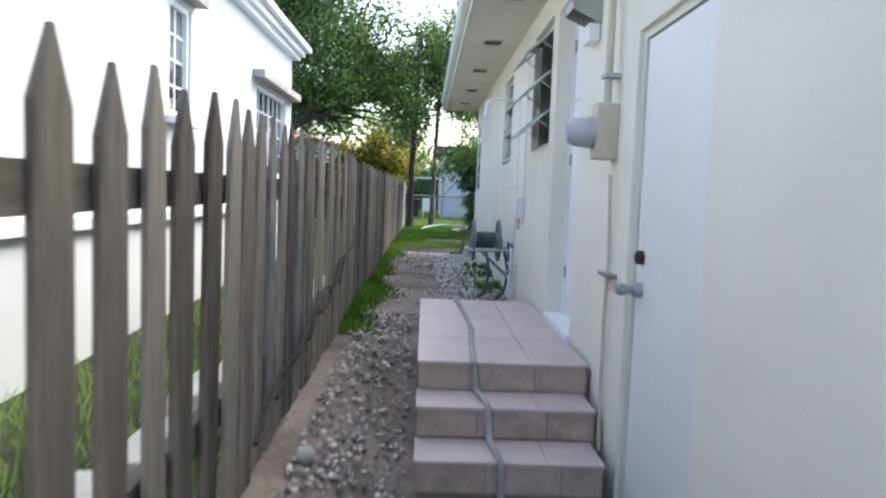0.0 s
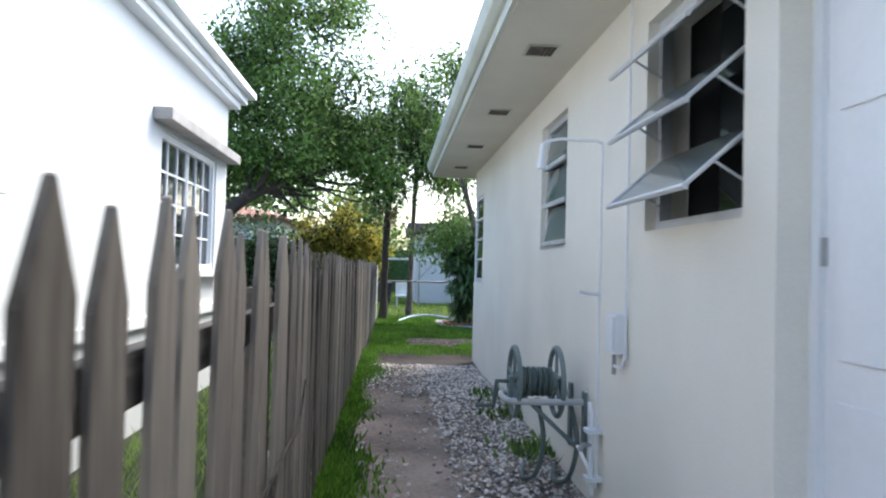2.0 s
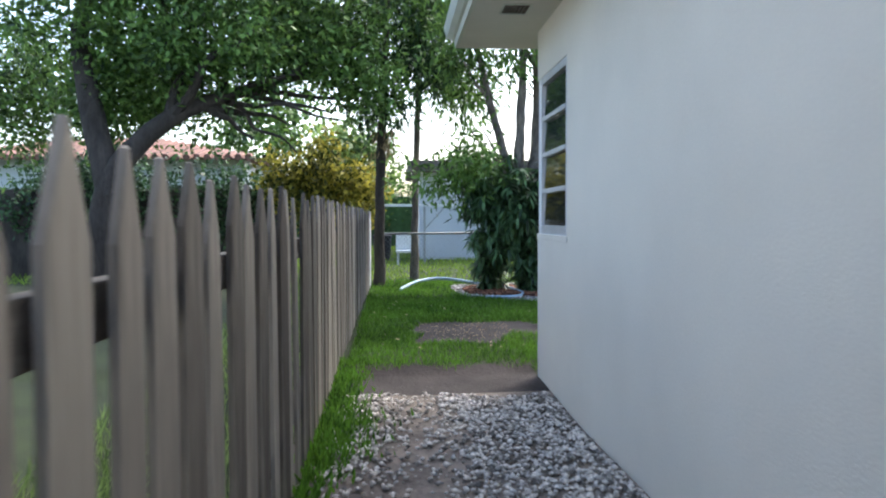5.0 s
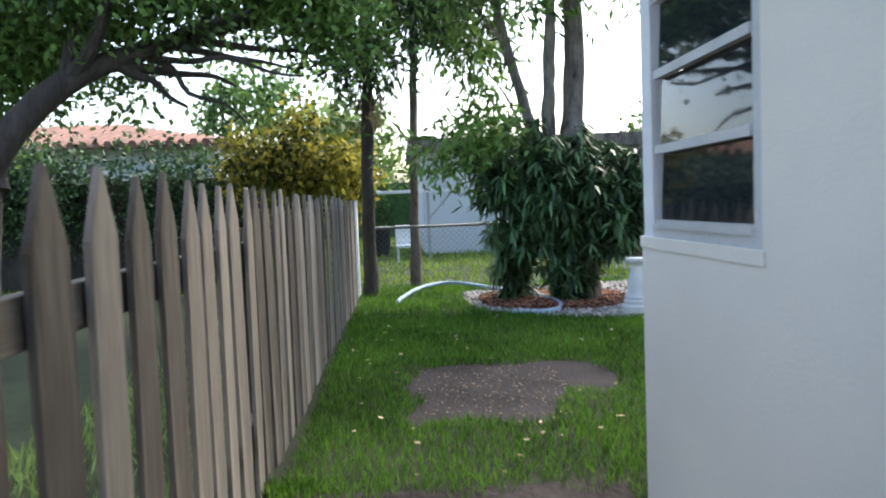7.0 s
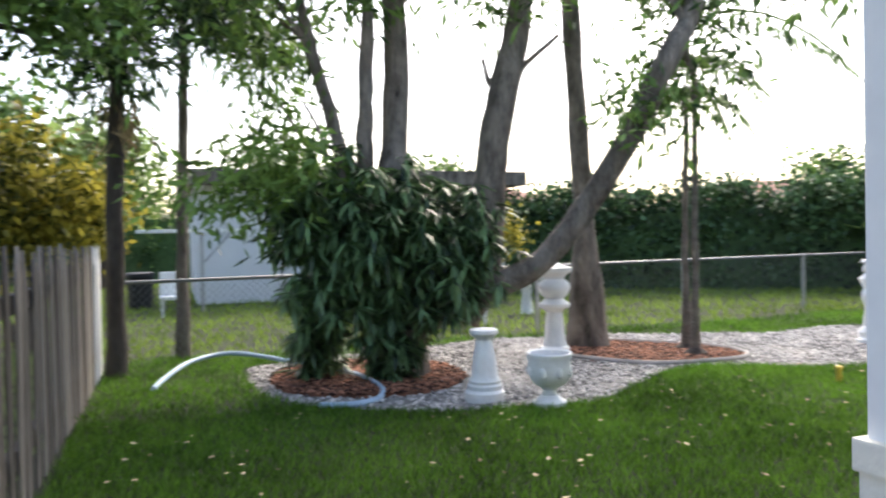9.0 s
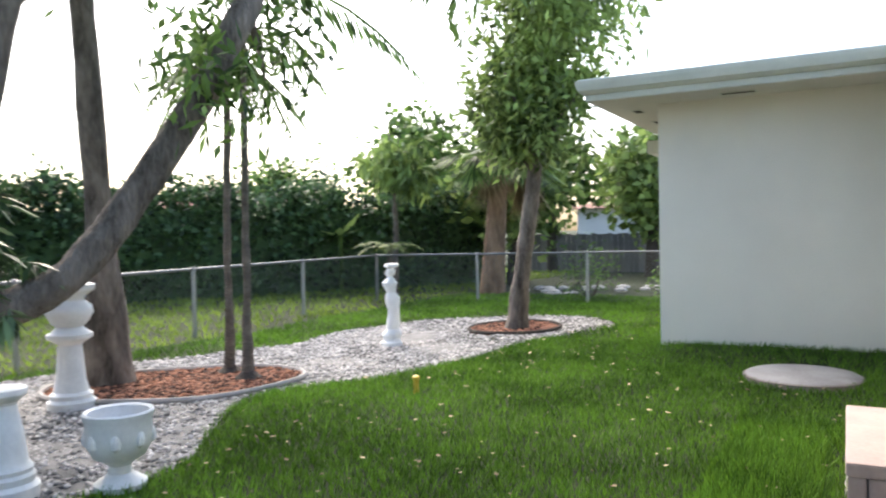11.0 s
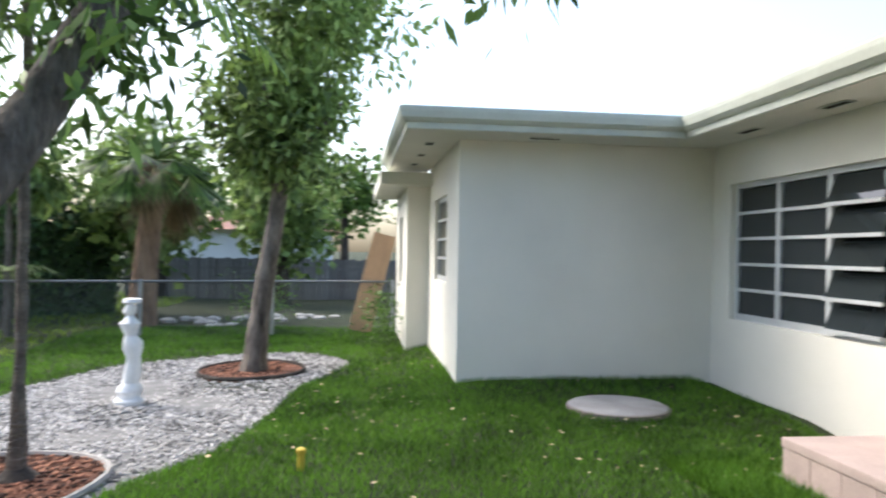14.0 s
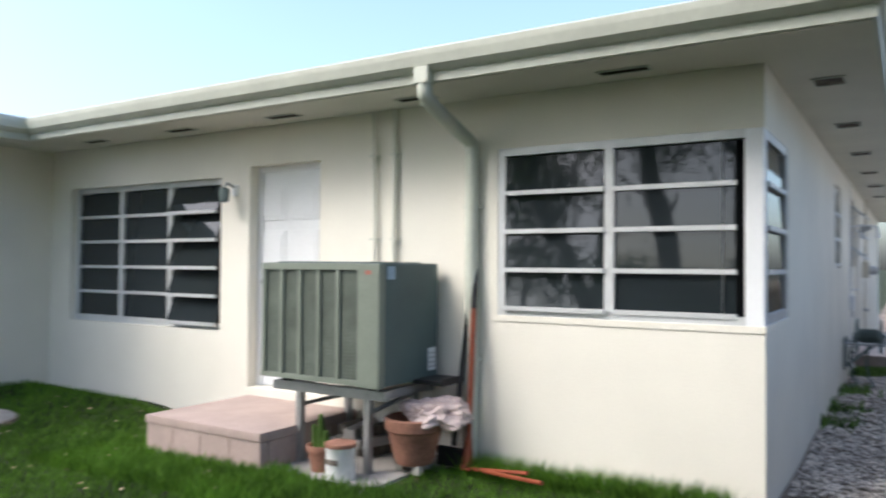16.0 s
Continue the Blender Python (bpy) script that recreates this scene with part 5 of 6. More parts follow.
def long_hedge(name, p, q, h, depth, label, seed, material, n):
    r = np.random.default_rng(seed)
    g = thing(name, label, "hedge")
    p, q = np.array(p, float), np.array(q, float)
    d = (q - p) / np.linalg.norm(q - p)
    s = np.array([-d[1], d[0]])
    t = r.uniform(0, 1, n)
    across = r.uniform(-1, 1, n) * depth
    z = h * (1 - r.uniform(0, 1, n) ** 2) * (1 + .07 * np.sin(t * 31) + .05 * np.sin(t * 77))
    xy = p[None] + (q - p)[None] * t[:, None] + s[None] * across[:, None]
    crown("foliage", np.column_stack([xy, z]), 16, .16, .15, .05, material, g, 0.2, seed)
    ln = float(np.linalg.norm(q - p))
    # Solid dark box added for the shade deep inside the hedge.
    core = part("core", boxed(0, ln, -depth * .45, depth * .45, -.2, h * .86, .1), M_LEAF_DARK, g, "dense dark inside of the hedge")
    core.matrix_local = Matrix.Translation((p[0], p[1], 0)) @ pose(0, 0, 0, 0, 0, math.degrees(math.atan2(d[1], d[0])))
    return g


long_hedge("hedge", (5.2, 15.6), (15.5, 8.4), 2.05, .5, "tall dense dark green hedge behind the chain-link fence", 61, M_LEAF_DARK, 1500)
long_hedge("hedge", (-30, 27), (4, 24), 2.3, .8, "distant green hedge beyond the neighbouring yards", 62, M_LEAF, 1100)


def far_tree(x, y, h, w, seed, material, label):
    t = thing("distant_tree", label, "tree")
    part("trunk", tubed([(x, y, -.2), (x + .1, y, h * .55)], [.2, .1], 8), M_BARK_DARK, t)
    crown("crown", blob_points((x, y, h * .66), (w, w, h * .36), 60, seed, .3), 34, .3, .28, .09, material, t, .2, seed)


for k, (x, y, h, w, m) in enumerate(((17.5, 11.5, 4.6, 1.7, M_LEAF), (20, 8.5, 4.2, 1.6, M_LEAF), (22, 5.8, 4.8, 1.8, M_LEAF), (15.0, 7.6, 3.6, 1.2, M_LEAF_LIGHT), (26, 3.8, 5.0, 2.0, M_LEAF), (18, 5.2, 3.4, 1.0, M_LEAF_LIGHT),
                                     (24, 22, 4.6, 2.0, M_LEAF), (30, 17, 4.6, 2.2, M_LEAF), (2.5, 30, 4.0, 1.8, M_LEAF), (-6, 24, 6.5, 2.8, M_LEAF), (-2.5, 21, 4.5, 1.8, M_LEAF_LIGHT), (9.5, 28, 4.4, 1.6, M_LEAF))):
    far_tree(x, y, h, w, 70 + k, m, "leafy green tree beyond the hedge")
yt = thing("yellow_bush", "small yellow-green bush in the far yard", "bush")
crown("foliage", blob_points((4.9, 12.2, 1.25), (.6, .5, .5), 26, 90, .3), 36, .14, .13, .035, M_LEAF_YEL, yt, .3, 91)
part("stem", tubed([(4.9, 12.2, -.1), (4.9, 12.2, 1.2)], .03, 6), M_BARK_DARK, yt)
sh = thing("thin_shrub", "thin twiggy shrub by the chain-link fence", "bush")
crown("foliage", blob_points((12.2, 5.0, .55), (.45, .7, .45), 30, 92, .3), 18, .11, .09, .016, M_LEAF, sh, .2, 93)
twigs("stem", (12.2, 5.0, -.05), [(12.1, 4.6, .8), (12.3, 5.4, .85), (12.2, 5.1, .95)], .025, .008, 94, M_BARK_DARK, sh)
sh = thing("thin_shrub", "low shrub growing by the leaning board", "bush")
crown("foliage", blob_points((10.1, 3.15, .45), (.3, .25, .4), 22, 95, .3), 18, .1, .09, .016, M_LEAF, sh, .2, 96)


def chain_fence(p, q, zr0, zr1, name_label):
    """Posts, a top rail and a woven wire mesh."""
    f = thing("chain_link_fence", name_label, "fence")
    p, q = Vector((*p, 0)), Vector((*q, 0))
    ln = (q - p).length
    n = max(2, round(ln / 2.2))
    for k in range(n + 1):
        a = p.lerp(q, k / n)
        zr = zr0 + (zr1 - zr0) * k / n
        part("post", tubed([(a.x, a.y, -.1), (a.x, a.y, zr + .03)], .028, 8), M_METAL, f, "", True)
    part("top_rail", tubed([(p.x, p.y, zr0), (q.x, q.y, zr1)], .019, 8), M_WIRE, f, "", True)
    step, r = .075, .0022
    u = (q - p).normalized()
    bm = bmesh.new()
    m = int(ln / step)
    for k in range(-12, m):
        for sgn in (1, -1):
            a0, a1 = k * step, k * step + .88
            s0, s1 = max(a0, 0), min(a1, ln)
            if s1 <= s0:
                continue
            za = (s0 - a0) if sgn > 0 else .88 - (s0 - a0)
            zb = (s1 - a0) if sgn > 0 else .88 - (s1 - a0)
            lim = lambda s, z: p + u * s + Vector((0, 0, z * (zr0 + (zr1 - zr0) * s / ln) / .88))
            A, B = lim(s0, za), lim(s1, zb)
            s_ = u * r
            vs = [bm.verts.new(c) for c in (A - s_, A + s_, B + s_, B - s_)]
            bm.faces.new(vs)
    part("wire_mesh", bm, M_WIRE, f)["kind"] = "stuff"
    return f


chain_fence((-1.25, 7.3), (10.75, 8.5), .86, .84, "low grey chain-link fence across the end of the yard")
chain_fence((10.75, 8.5), (11.75, 2.9), .84, .86, "low grey chain-link fence along the side of the yard")
bf = thing("board_fence", "tall weathered grey board fence in the far yard", "fence")
fm = boxed(-.012, .012, -.07, .07, 0, 1.15)
fme = bpy.data.meshes.new("board")
fm.to_mesh(fme)
fm.free()
fme.materials.append(M_GREYBOARD)
for k in range(54):
    ob = new("board", fme)
    ob.parent = bf
    ob.matrix_local = pose(20 + .01 * math.sin(5 * k), 1.4 + k * .15, -.05 + .02 * math.sin(k * 2.3), 0, 0, 0)
part("rail", boxed(20.02, 20.06, 1.3, 9.5, .8, .88), M_GREYBOARD, bf)
bd = thing("plywood_board", "tall pale plywood board leaning against the house", "board")
ob = part("board", boxed(-.01, .01, -.18, .18, 0, 1.62, .002), M_PLY, bd)
ob.matrix_local = pose(11.8, 3.42, .05, 14, 0, 0)
for k, (x, y, s) in enumerate(((13.6, 6.4, .3), (13.0, 5.9, .22), (14.2, 5.2, .3), (14.6, 4.2, .25))):
    j = thing("rubble_heap", "pale broken stones and rubble in the side yard", "rubble", "rubble heaps", (x, y, 0))
    for i in range(7):
        bm = bmesh.new()
        bmesh.ops.create_icosphere(bm, subdivisions=1, radius=s * .5)
        o = Vector((math.sin(i * 2.4 + k) * s * 1.4, math.cos(i * 1.7 + k) * s * 1.4, s * .1))
        for v in bm.verts:
            v.co = Vector((v.co.x * (1.2 + .3 * math.sin(i)), v.co.y, v.co.z * .5)) * (1 + .3 * noise.noise(v.co * 7 + o)) + o
        part("stone", bm, M_STONE, j)

# ---- garden ornaments ----


def pedestal():
    t = thing("plaster_pedestal", "white plaster baluster pedestal standing on the gravel", "pedestal", at=(1.39, 4.42, float(gz(1.39, 4.42)) + .01))
    part("base", lathe([(.17, 0), (.175, .02), (.175, .07), (.15, .09), (.155, .12), (.14, .135)], 20), M_PLASTER, t, "", True)
    part("shaft", lathe([(.14, .135), (.145, .155), (.12, .18), (.115, .22), (.10, .32), (.08, .40), (.07, .45), (.08, .465)], 20), M_PLASTER, t, "", True)
    t.scale = (.84, .84, 1.0)
    part("top", lathe([(.08, .465), (.11, .485), (.125, .50), (.125, .525), (.115, .53)], 20), M_PLASTER, t, "", True)


pedestal()
t = thing("plaster_urn", "white plaster garden urn standing on the gravel", "urn", at=(1.74, 4.07, float(gz(1.74, 4.07)) + .01))
part("foot", lathe([(.15, 0), (.155, .03), (.12, .05), (.07, .08), (.065, .12), (.09, .14)], 22), M_PLASTER, t, "", True)
part("bowl", lathe([(.09, .14), (.15, .17), (.185, .23), (.195, .30), (.19, .35), (.20, .37), (.205, .40), (.195, .41), (.175, .40), (.17, .36), (.15, .33)], 22), M_PLASTER, t, "", True)
part("soil", lathe([(.155, .33), (.155, .345), (.05, .35)], 16), M_BARK_DARK, t, "dark soil")
for k in range(8):
    a = 2 * math.pi * k / 8
    part("relief", lathe([(.005, -.05), (.03, -.03), (.035, 0), (.025, .03), (.005, .05)], 8, (.178 * math.cos(a), .178 * math.sin(a), .27)), M_PLASTER, t, "", True)
t.scale = (.8, .8, .92)
t = thing("plaster_column", "white plaster stacked baluster column behind the urn", "column", at=(2.76, 5.87, float(gz(2.76, 5.87)) + .01))
part("base", lathe([(.16, 0), (.165, .05), (.14, .07), (.145, .10), (.12, .12)], 20), M_PLASTER, t, "", True)
part("shaft", lathe([(.12, .12), (.10, .2), (.085, .38), (.08, .45), (.10, .47), (.15, .50), (.155, .53), (.12, .55), (.09, .58)], 20), M_PLASTER, t, "", True)
part("bowl", lathe([(.09, .58), (.13, .62), (.16, .68), (.15, .73), (.10, .77), (.11, .80), (.17, .84), (.18, .88), (.10, .90), (.04, .93)], 20), M_PLASTER, t, "", True)
bm = lathe([(.12, 0), (.125, .05), (.10, .07), (.095, .10), (.11, .13), (.10, .17), (.07, .20), (.075, .28), (.062, .36), (.058, .42), (.085, .50), (.078, .56), (.052, .61), (.075, .68), (.08, .72), (.05, .76), (.03, .785), (.05, .81), (.055, .85), (.04, .88), (.08, .90), (.075, .93), (.03, .935)], 18)
for v in bm.verts:
    v.co.x += .012 * math.sin(v.co.z * 7)
    v.co.y += .018 * math.sin(v.co.z * 9 + 1)
    v.co += Vector((6.42, 5.45, float(gz(6.42, 5.45)) + .005))
    v.co += Vector((noise.noise(v.co * 16), noise.noise(v.co * 16 + Vector((5, 0, 0))), 0)) * .014
tagged(part("garden_statue", bm, M_PLASTER, None, "", True), "white plaster garden statue on a round base on the gravel", "statue")
t = thing("bird_bath", "pale stone bird bath bowl in the far yard", "bird bath", at=(4.4, 9.8, 0))
part("stem", lathe([(.15, -.03), (.10, .05), (.07, .3), (.09, .5)], 14), M_PLASTER, t, "", True)
part("bowl", lathe([(.09, .5), (.26, .56), (.28, .62), (.25, .62), (.1, .58)], 18), M_PLASTER, t, "", True)
t = thing("garden_table", "low white slatted garden table in the far yard", "table", at=(2.9, 8.9, 0))
for k in range(5):
    part("slat", boxed(-.4, .4, -.25 + k * .1, -.17 + k * .1, .68, .71, .006), M_PLASTER, t)
for x in (-.35, .31):
    for y in (-.22, .18):
        part("leg", boxed(x, x + .04, y, y + .04, -.03, .68), M_PLASTER, t)
hose = thing("garden_hose", "pale blue garden hose lying in a loop on the grass", "hose")
hp = spline([(-.92, 5.9, .05), (-.84, 6.3, .06), (-.6, 6.97, .09), (-.2, 7.2, .11), (.28, 6.65, .08), (.68, 5.9, .07), (.79, 5.2, .06), (.68, 4.75, .06), (.45, 4.6, .06), (.22, 4.72, .05)], 8)
part("hose", tubed(hp, .024, 8), M_HOSE_BLUE, hose, "", True)
t = thing("concrete_cover", "round concrete access cover set in the lawn", "cover", at=(5.82, 1.28, float(gz(5.82, 1.28))))
part("slab", lathe([(.42, -.02), (.42, .035), (.40, .05), (.1, .052)], 32), M_CONCRETE, t, "", True)
part("rim", lathe([(.44, -.02), (.44, .03), (.425, .035)], 32), M_GROUT, t, "", True)
t = thing("sprinkler_marker", "small yellow plastic sprinkler marker in the lawn", "sprinkler", at=(4.2, 3.85, float(gz(4.2, 3.85))))
part("stake", tubed([(0, 0, -.02), (0, 0, .10)], .022, 8), M_YELLOW, t, "", True)
part("head", lathe([(.02, .10), (.03, .11), (.03, .13), (.012, .14)], 10), M_YELLOW, t, "", True)

# ---- side path ----
porch = thing("tiled_porch", "tiled concrete porch with three steps beside the house", "porch")
PZ, PF, PB, PL = 0.172, -9.22, -7.10, -0.85
STEPS = [(PZ, PF, PB), (0.03, -9.51, PF), (-0.115, -9.80, -9.51)]
bm = bmesh.new()
box(bm, PL + .012, -.012, PF + .012, PB, -.5, PZ - .014)
box(bm, PL + .012, -.03, -9.498, PF + .012, -.5, .03 - .014)
box(bm, PL + .012, -.06, -9.788, -9.498, -.5, -.115 - .014)
part("core", bm, M_GROUT, porch)
cuts = [PL, -.625, -.315, -.025]
for i, (z, f, b) in enumerate(STEPS):
    ys = [b, (b + f) / 2 + .35, (b + f) / 2 - .45, f - .012] if i == 0 else [b - .002, f - .012]
    for y1, y0 in zip(ys, ys[1:]):
        for x0, x1 in ((PL - .008, -.30), (-.297, -.02 - .02 * i)):
            part("tile", boxed(x0, x1, y0, y1 - .003, z - .014, z, .003), M_TILE, porch)
    sh = .02 * i
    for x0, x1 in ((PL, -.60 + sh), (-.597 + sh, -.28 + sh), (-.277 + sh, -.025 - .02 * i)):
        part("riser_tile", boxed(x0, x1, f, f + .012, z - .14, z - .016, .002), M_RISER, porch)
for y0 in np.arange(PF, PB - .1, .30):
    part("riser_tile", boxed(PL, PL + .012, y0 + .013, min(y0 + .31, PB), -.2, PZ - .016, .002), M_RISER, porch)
t = thing("grey_cable", "flat grey cable running down over the porch steps", "cable")
cp = [(-.60, -7.08, .187), (-.565, -7.6, .184), (-.545, -8.3, .184), (-.57, -8.8, .184), (-.585, -9.2, .184), (-.58, -9.235, .15), (-.57, -9.24, .07), (-.565, -9.28, .044), (-.535, -9.49, .044), (-.53, -9.525, .0), (-.525, -9.535, -.07), (-.52, -9.6, -.103), (-.50, -9.78, -.103), (-.495, -9.82, -.15), (-.49, -9.83, -.3), (-.49, -10.1, -.33)]
part("cable", tubed(spline(cp, 4), .016, 7), M_CONCRETE, t, "", True)

reel = thing("hose_reel", "grey-green wall-mounted garden hose reel with a crank", "hose reel")
RX0, RX1, RY, RZ = -.37, -.13, -5.60, .545
for x in (RX0, RX1):
    ring = [(x, RY + .19 * math.cos(a), RZ + .19 * math.sin(a)) for a in np.linspace(0, 2 * math.pi, 25)]
    wh = part("wheel", tubed(ring, .015, 7), M_REEL, reel, "", True)
    for k in range(5):
        a = 2 * math.pi * k / 5 + .3
        part("spoke", tubed([(x, RY, RZ), (x, RY + .19 * math.cos(a), RZ + .19 * math.sin(a))], .010, 6), M_REEL, wh)
part("drum", tubed([(RX0, RY, RZ), (RX0 + .02, RY, RZ), (RX1 - .02, RY, RZ), (RX1, RY, RZ)], [.05, .06, .06, .05], 16), M_REEL, reel, "", True)
for k in range(6):
    x = RX0 + .045 + k * .03
    part("hose_coil", tubed([(x + .004 * math.sin(a), RY + .072 * math.cos(a), RZ + .072 * math.sin(a)) for a in np.linspace(0, 2 * math.pi, 17)], .014, 6), M_HOSE, reel, "", True)
fr_ = [(-.01, RY - .17, .46), (-.36, RY - .17, .46), (-.43, RY - .12, .46), (-.43, RY + .10, .46), (-.36, RY + .15, .46), (-.01, RY + .15, .46)]
part("bracket", tubed(spline(fr_, 4), .018, 8), M_METER, reel, "pale tubular bracket", True)
for y in (RY - .17, RY + .15):
    part("brace", tubed([(-.30, y, .445), (-.03, y, .20)], .012, 6), M_REEL, reel)
    part("wall_plate", boxed(-.02, -.001, y - .03, y + .03, .16, .52, .004), M_REEL, reel)
for x in (RX0 - .02, RX1 + .03):
    part("bearing", boxed(x - .012, x + .012, RY - .03, RY + .03, .455, RZ + .03, .004), M_REEL, reel)
part("crank", tubed([(RX0, RY, RZ), (RX0 - .10, RY, RZ), (RX0 - .12, RY - .03, RZ - .13), (RX0 - .22, RY - .03, RZ - .13)], .014, 7), M_HOSE, reel, "dark crank handle", True)
for x, y in ((-.25, RY - .05), (-.08, RY - .12)):
    part("loose_hose", tubed(spline([(x, y, .46), (x + .03, y - .06, .25), (x + .0, y - .02, .05), (x - .05, y + .12, -.01), (x + .02, y + .45, -.005)], 5), .014, 7), M_HOSE, reel, "loose hanging hose", True)

pipe = thing("shower_pipe", "thin white-painted outdoor shower pipe on the side wall", "pipe")
part("pipe", tubed([(-.03, -6.09, .10), (-.03, -6.09, 1.83)], .006, 7), M_WHITE, pipe, "", True)
part("arm", tubed([(-.03, -6.09, 1.82), (-.06, -6.09, 1.835), (-.24, -6.07, 1.84), (-.30, -6.05, 1.83)], .008, 7), M_WHITE, pipe, "", True)
part("shower_head", tubed([(-.30, -6.05, 1.83), (-.325, -6.05, 1.81), (-.33, -6.05, 1.74), (-.33, -6.05, 1.69)], [.010, .016, .018, .028], 10), M_WHITE, pipe, "", True)
part("valve", tubed([(-.03, -6.09, 1.06), (-.08, -6.09, 1.06), (-.13, -6.08, 1.07)], .008, 7), M_WHITE, pipe, "", True)
part("pipe", tubed([(-.03, -6.09, .10), (-.05, -5.85, .22), (-.05, -5.7, .24)], .010, 7), M_WHITE, pipe, "", True)
stand = thing("tap_pipe", "white standpipe with a brass tap under the hose reel", "pipe")
part("pipe", tubed([(-.05, -6.02, .5), (-.05, -6.06, .46), (-.05, -6.06, .05)], .013, 8), M_WHITE, stand, "", True)
part("tap", tubed([(-.05, -6.06, .30), (-.09, -6.06, .30), (-.11, -6.06, .27)], .014, 7), M_METAL, stand, "", True)
for z in (.12, .36):
    part("clip", boxed(-.08, 0, -6.10, -6.02, z, z + .02), M_WHITE, stand)
bx = thing("utility_box", "small white plastic utility box fixed to the wall", "utility box")
part("case", boxed(-.06, -.001, -6.46, -6.32, .80, .98, .008), M_WHITE, bx)
part("cover", boxed(-.068, -.061, -6.45, -6.33, .81, .97, .004), M_WHITE, bx)
part("conduit", tubed([(-.02, -6.49, .78), (-.02, -6.49, 2.42)], .006, 7), M_WHITE, bx, "", True)
part("elbow", tubed([(-.02, -6.49, .80), (-.03, -6.47, .74), (-.04, -6.40, .74)], .008, 7), M_WHITE, bx, "", True)
part("stem", tubed([(-.04, -6.39, .79), (-.04, -6.39, .70)], .01, 6), M_METAL, bx)

meter = thing("electric_meter", "beige electric meter box with a round glass meter", "meter")
part("box", boxed(-.10, -.001, -9.55, -9.42, 1.22, 1.47, .01), M_GREYBEIGE, meter)
part("collar", tubed([(-.10, -9.48, 1.34), (-.13, -9.48, 1.34)], .072, 20), M_METER, meter, "", True)
part("meter_glass", tubed([(-.13, -9.48, 1.34), (-.19, -9.48, 1.34), (-.22, -9.48, 1.34)], [.068, .064, .045], 20), M_METER, meter, "round grey glass meter", True)
part("dial", tubed([(-.221, -9.48, 1.34), (-.223, -9.48, 1.34)], .04, 16), M_HOSE_BLUE, meter)
part("conduit", tubed([(-.05, -9.51, 1.46), (-.05, -9.51, 2.50)], .018, 10), M_GREYBEIGE, meter, "beige conduit", True)
part("clamp", boxed(-.075, 0, -9.55, -9.47, 1.58, 1.60), M_METAL, meter)
part("ground_wire", tubed([(-.03, -9.56, 1.15), (-.02, -9.57, .8), (-.025, -9.56, .5), (-.02, -9.57, -.1)], .009, 6), M_GREYBEIGE, meter, "", True)
part("bracket", boxed(-.05, 0, -9.66, -9.50, .70, .715), M_METAL, meter)
meter.location = (0, .05, -.05)
vent = thing("vent_hood", "grey metal wall vent hood above the porch", "vent")
bm = bmesh.new()
v = [bm.verts.new(c) for c in ((0, -9.20, 1.86), (0, -9.00, 1.86), (0, -9.00, 2.0), (0, -9.20, 2.0), (-.15, -9.20, 1.97), (-.15, -9.00, 1.97), (-.15, -9.00, 1.93), (-.15, -9.20, 1.93))]
for f in ((3, 2, 5, 4), (4, 5, 6, 7), (0, 3, 4, 7), (1, 6, 5, 2)):
    bm.faces.new([v[i] for i in f])
part("hood", bm, M_METAL, vent)
part("flap", boxed(-.06, -.005, -9.18, -9.02, 1.78, 1.87, .004), M_WHITE, vent)

vent.location = (0, .15, 0)

# ---- rear of the house ----
step = thing("back_step", "pinkish painted concrete step at the back door", "step")
part("core", boxed(2.79, 3.83, .02, .94, -.05, .215, .004), M_GROUT, step)
part("slab", boxed(2.755, 3.865, .018, .975, .215, .275, .014), M_STEP, step, "pinkish painted top slab")
for k in range(4):
    x0 = 2.762 + k * .2745
    part("block", boxed(x0, x0 + .270, .90, .968, -.05, .214, .010), M_STEP, step)
for k in range(3):
    for x0 in (2.762, 3.79):
        part("block", boxed(x0, x0 + .068, .02 + k * .293, .306 + k * .293, -.05, .214, .010), M_STEP, step)
pad = bmesh.new()
box(pad, 1.98, 3.99, .0, .98, -.06, .035, .008)
tagged(part("pavement", pad, M_CONCRETE), "grey concrete pad under the air conditioner", "pavement", kind="structure")
ac = thing("air_conditioner", "grey-green central air-conditioning unit on a metal stand", "air conditioner")
AX0, AX1, AY0, AY1, AZ0, AZ1 = 2.04, 3.02, .06, .72, .58, 1.335
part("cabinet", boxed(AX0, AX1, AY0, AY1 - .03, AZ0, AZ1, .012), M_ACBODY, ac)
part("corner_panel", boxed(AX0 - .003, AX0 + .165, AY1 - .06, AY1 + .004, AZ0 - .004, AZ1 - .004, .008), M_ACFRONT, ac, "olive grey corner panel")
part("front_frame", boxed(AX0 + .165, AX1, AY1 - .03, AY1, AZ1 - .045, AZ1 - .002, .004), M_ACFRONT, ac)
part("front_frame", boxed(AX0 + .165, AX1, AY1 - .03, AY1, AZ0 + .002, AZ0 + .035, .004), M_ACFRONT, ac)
part("coil", boxed(AX0 + .165, AX1 - .01, AY1 - .029, AY1 - .018, AZ0 + .035, AZ1 - .045), M_ACGRILLE, ac, "dark finned coil")
ribs = [AX0 + .165 + (AX1 - AX0 - .19) * k / 5 for k in range(6)]
for x in ribs[1:]:
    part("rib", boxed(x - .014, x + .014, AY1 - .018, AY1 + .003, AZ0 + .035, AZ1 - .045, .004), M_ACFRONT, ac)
for k in range(30):
    z = AZ0 + .05 + k * (AZ1 - AZ0 - .11) / 29
    part("louvre", boxed(AX0 + .168, AX1 - .012, AY1 - .017, AY1 - .013, z - .0025, z + .0025), M_ACGRILLE, ac)
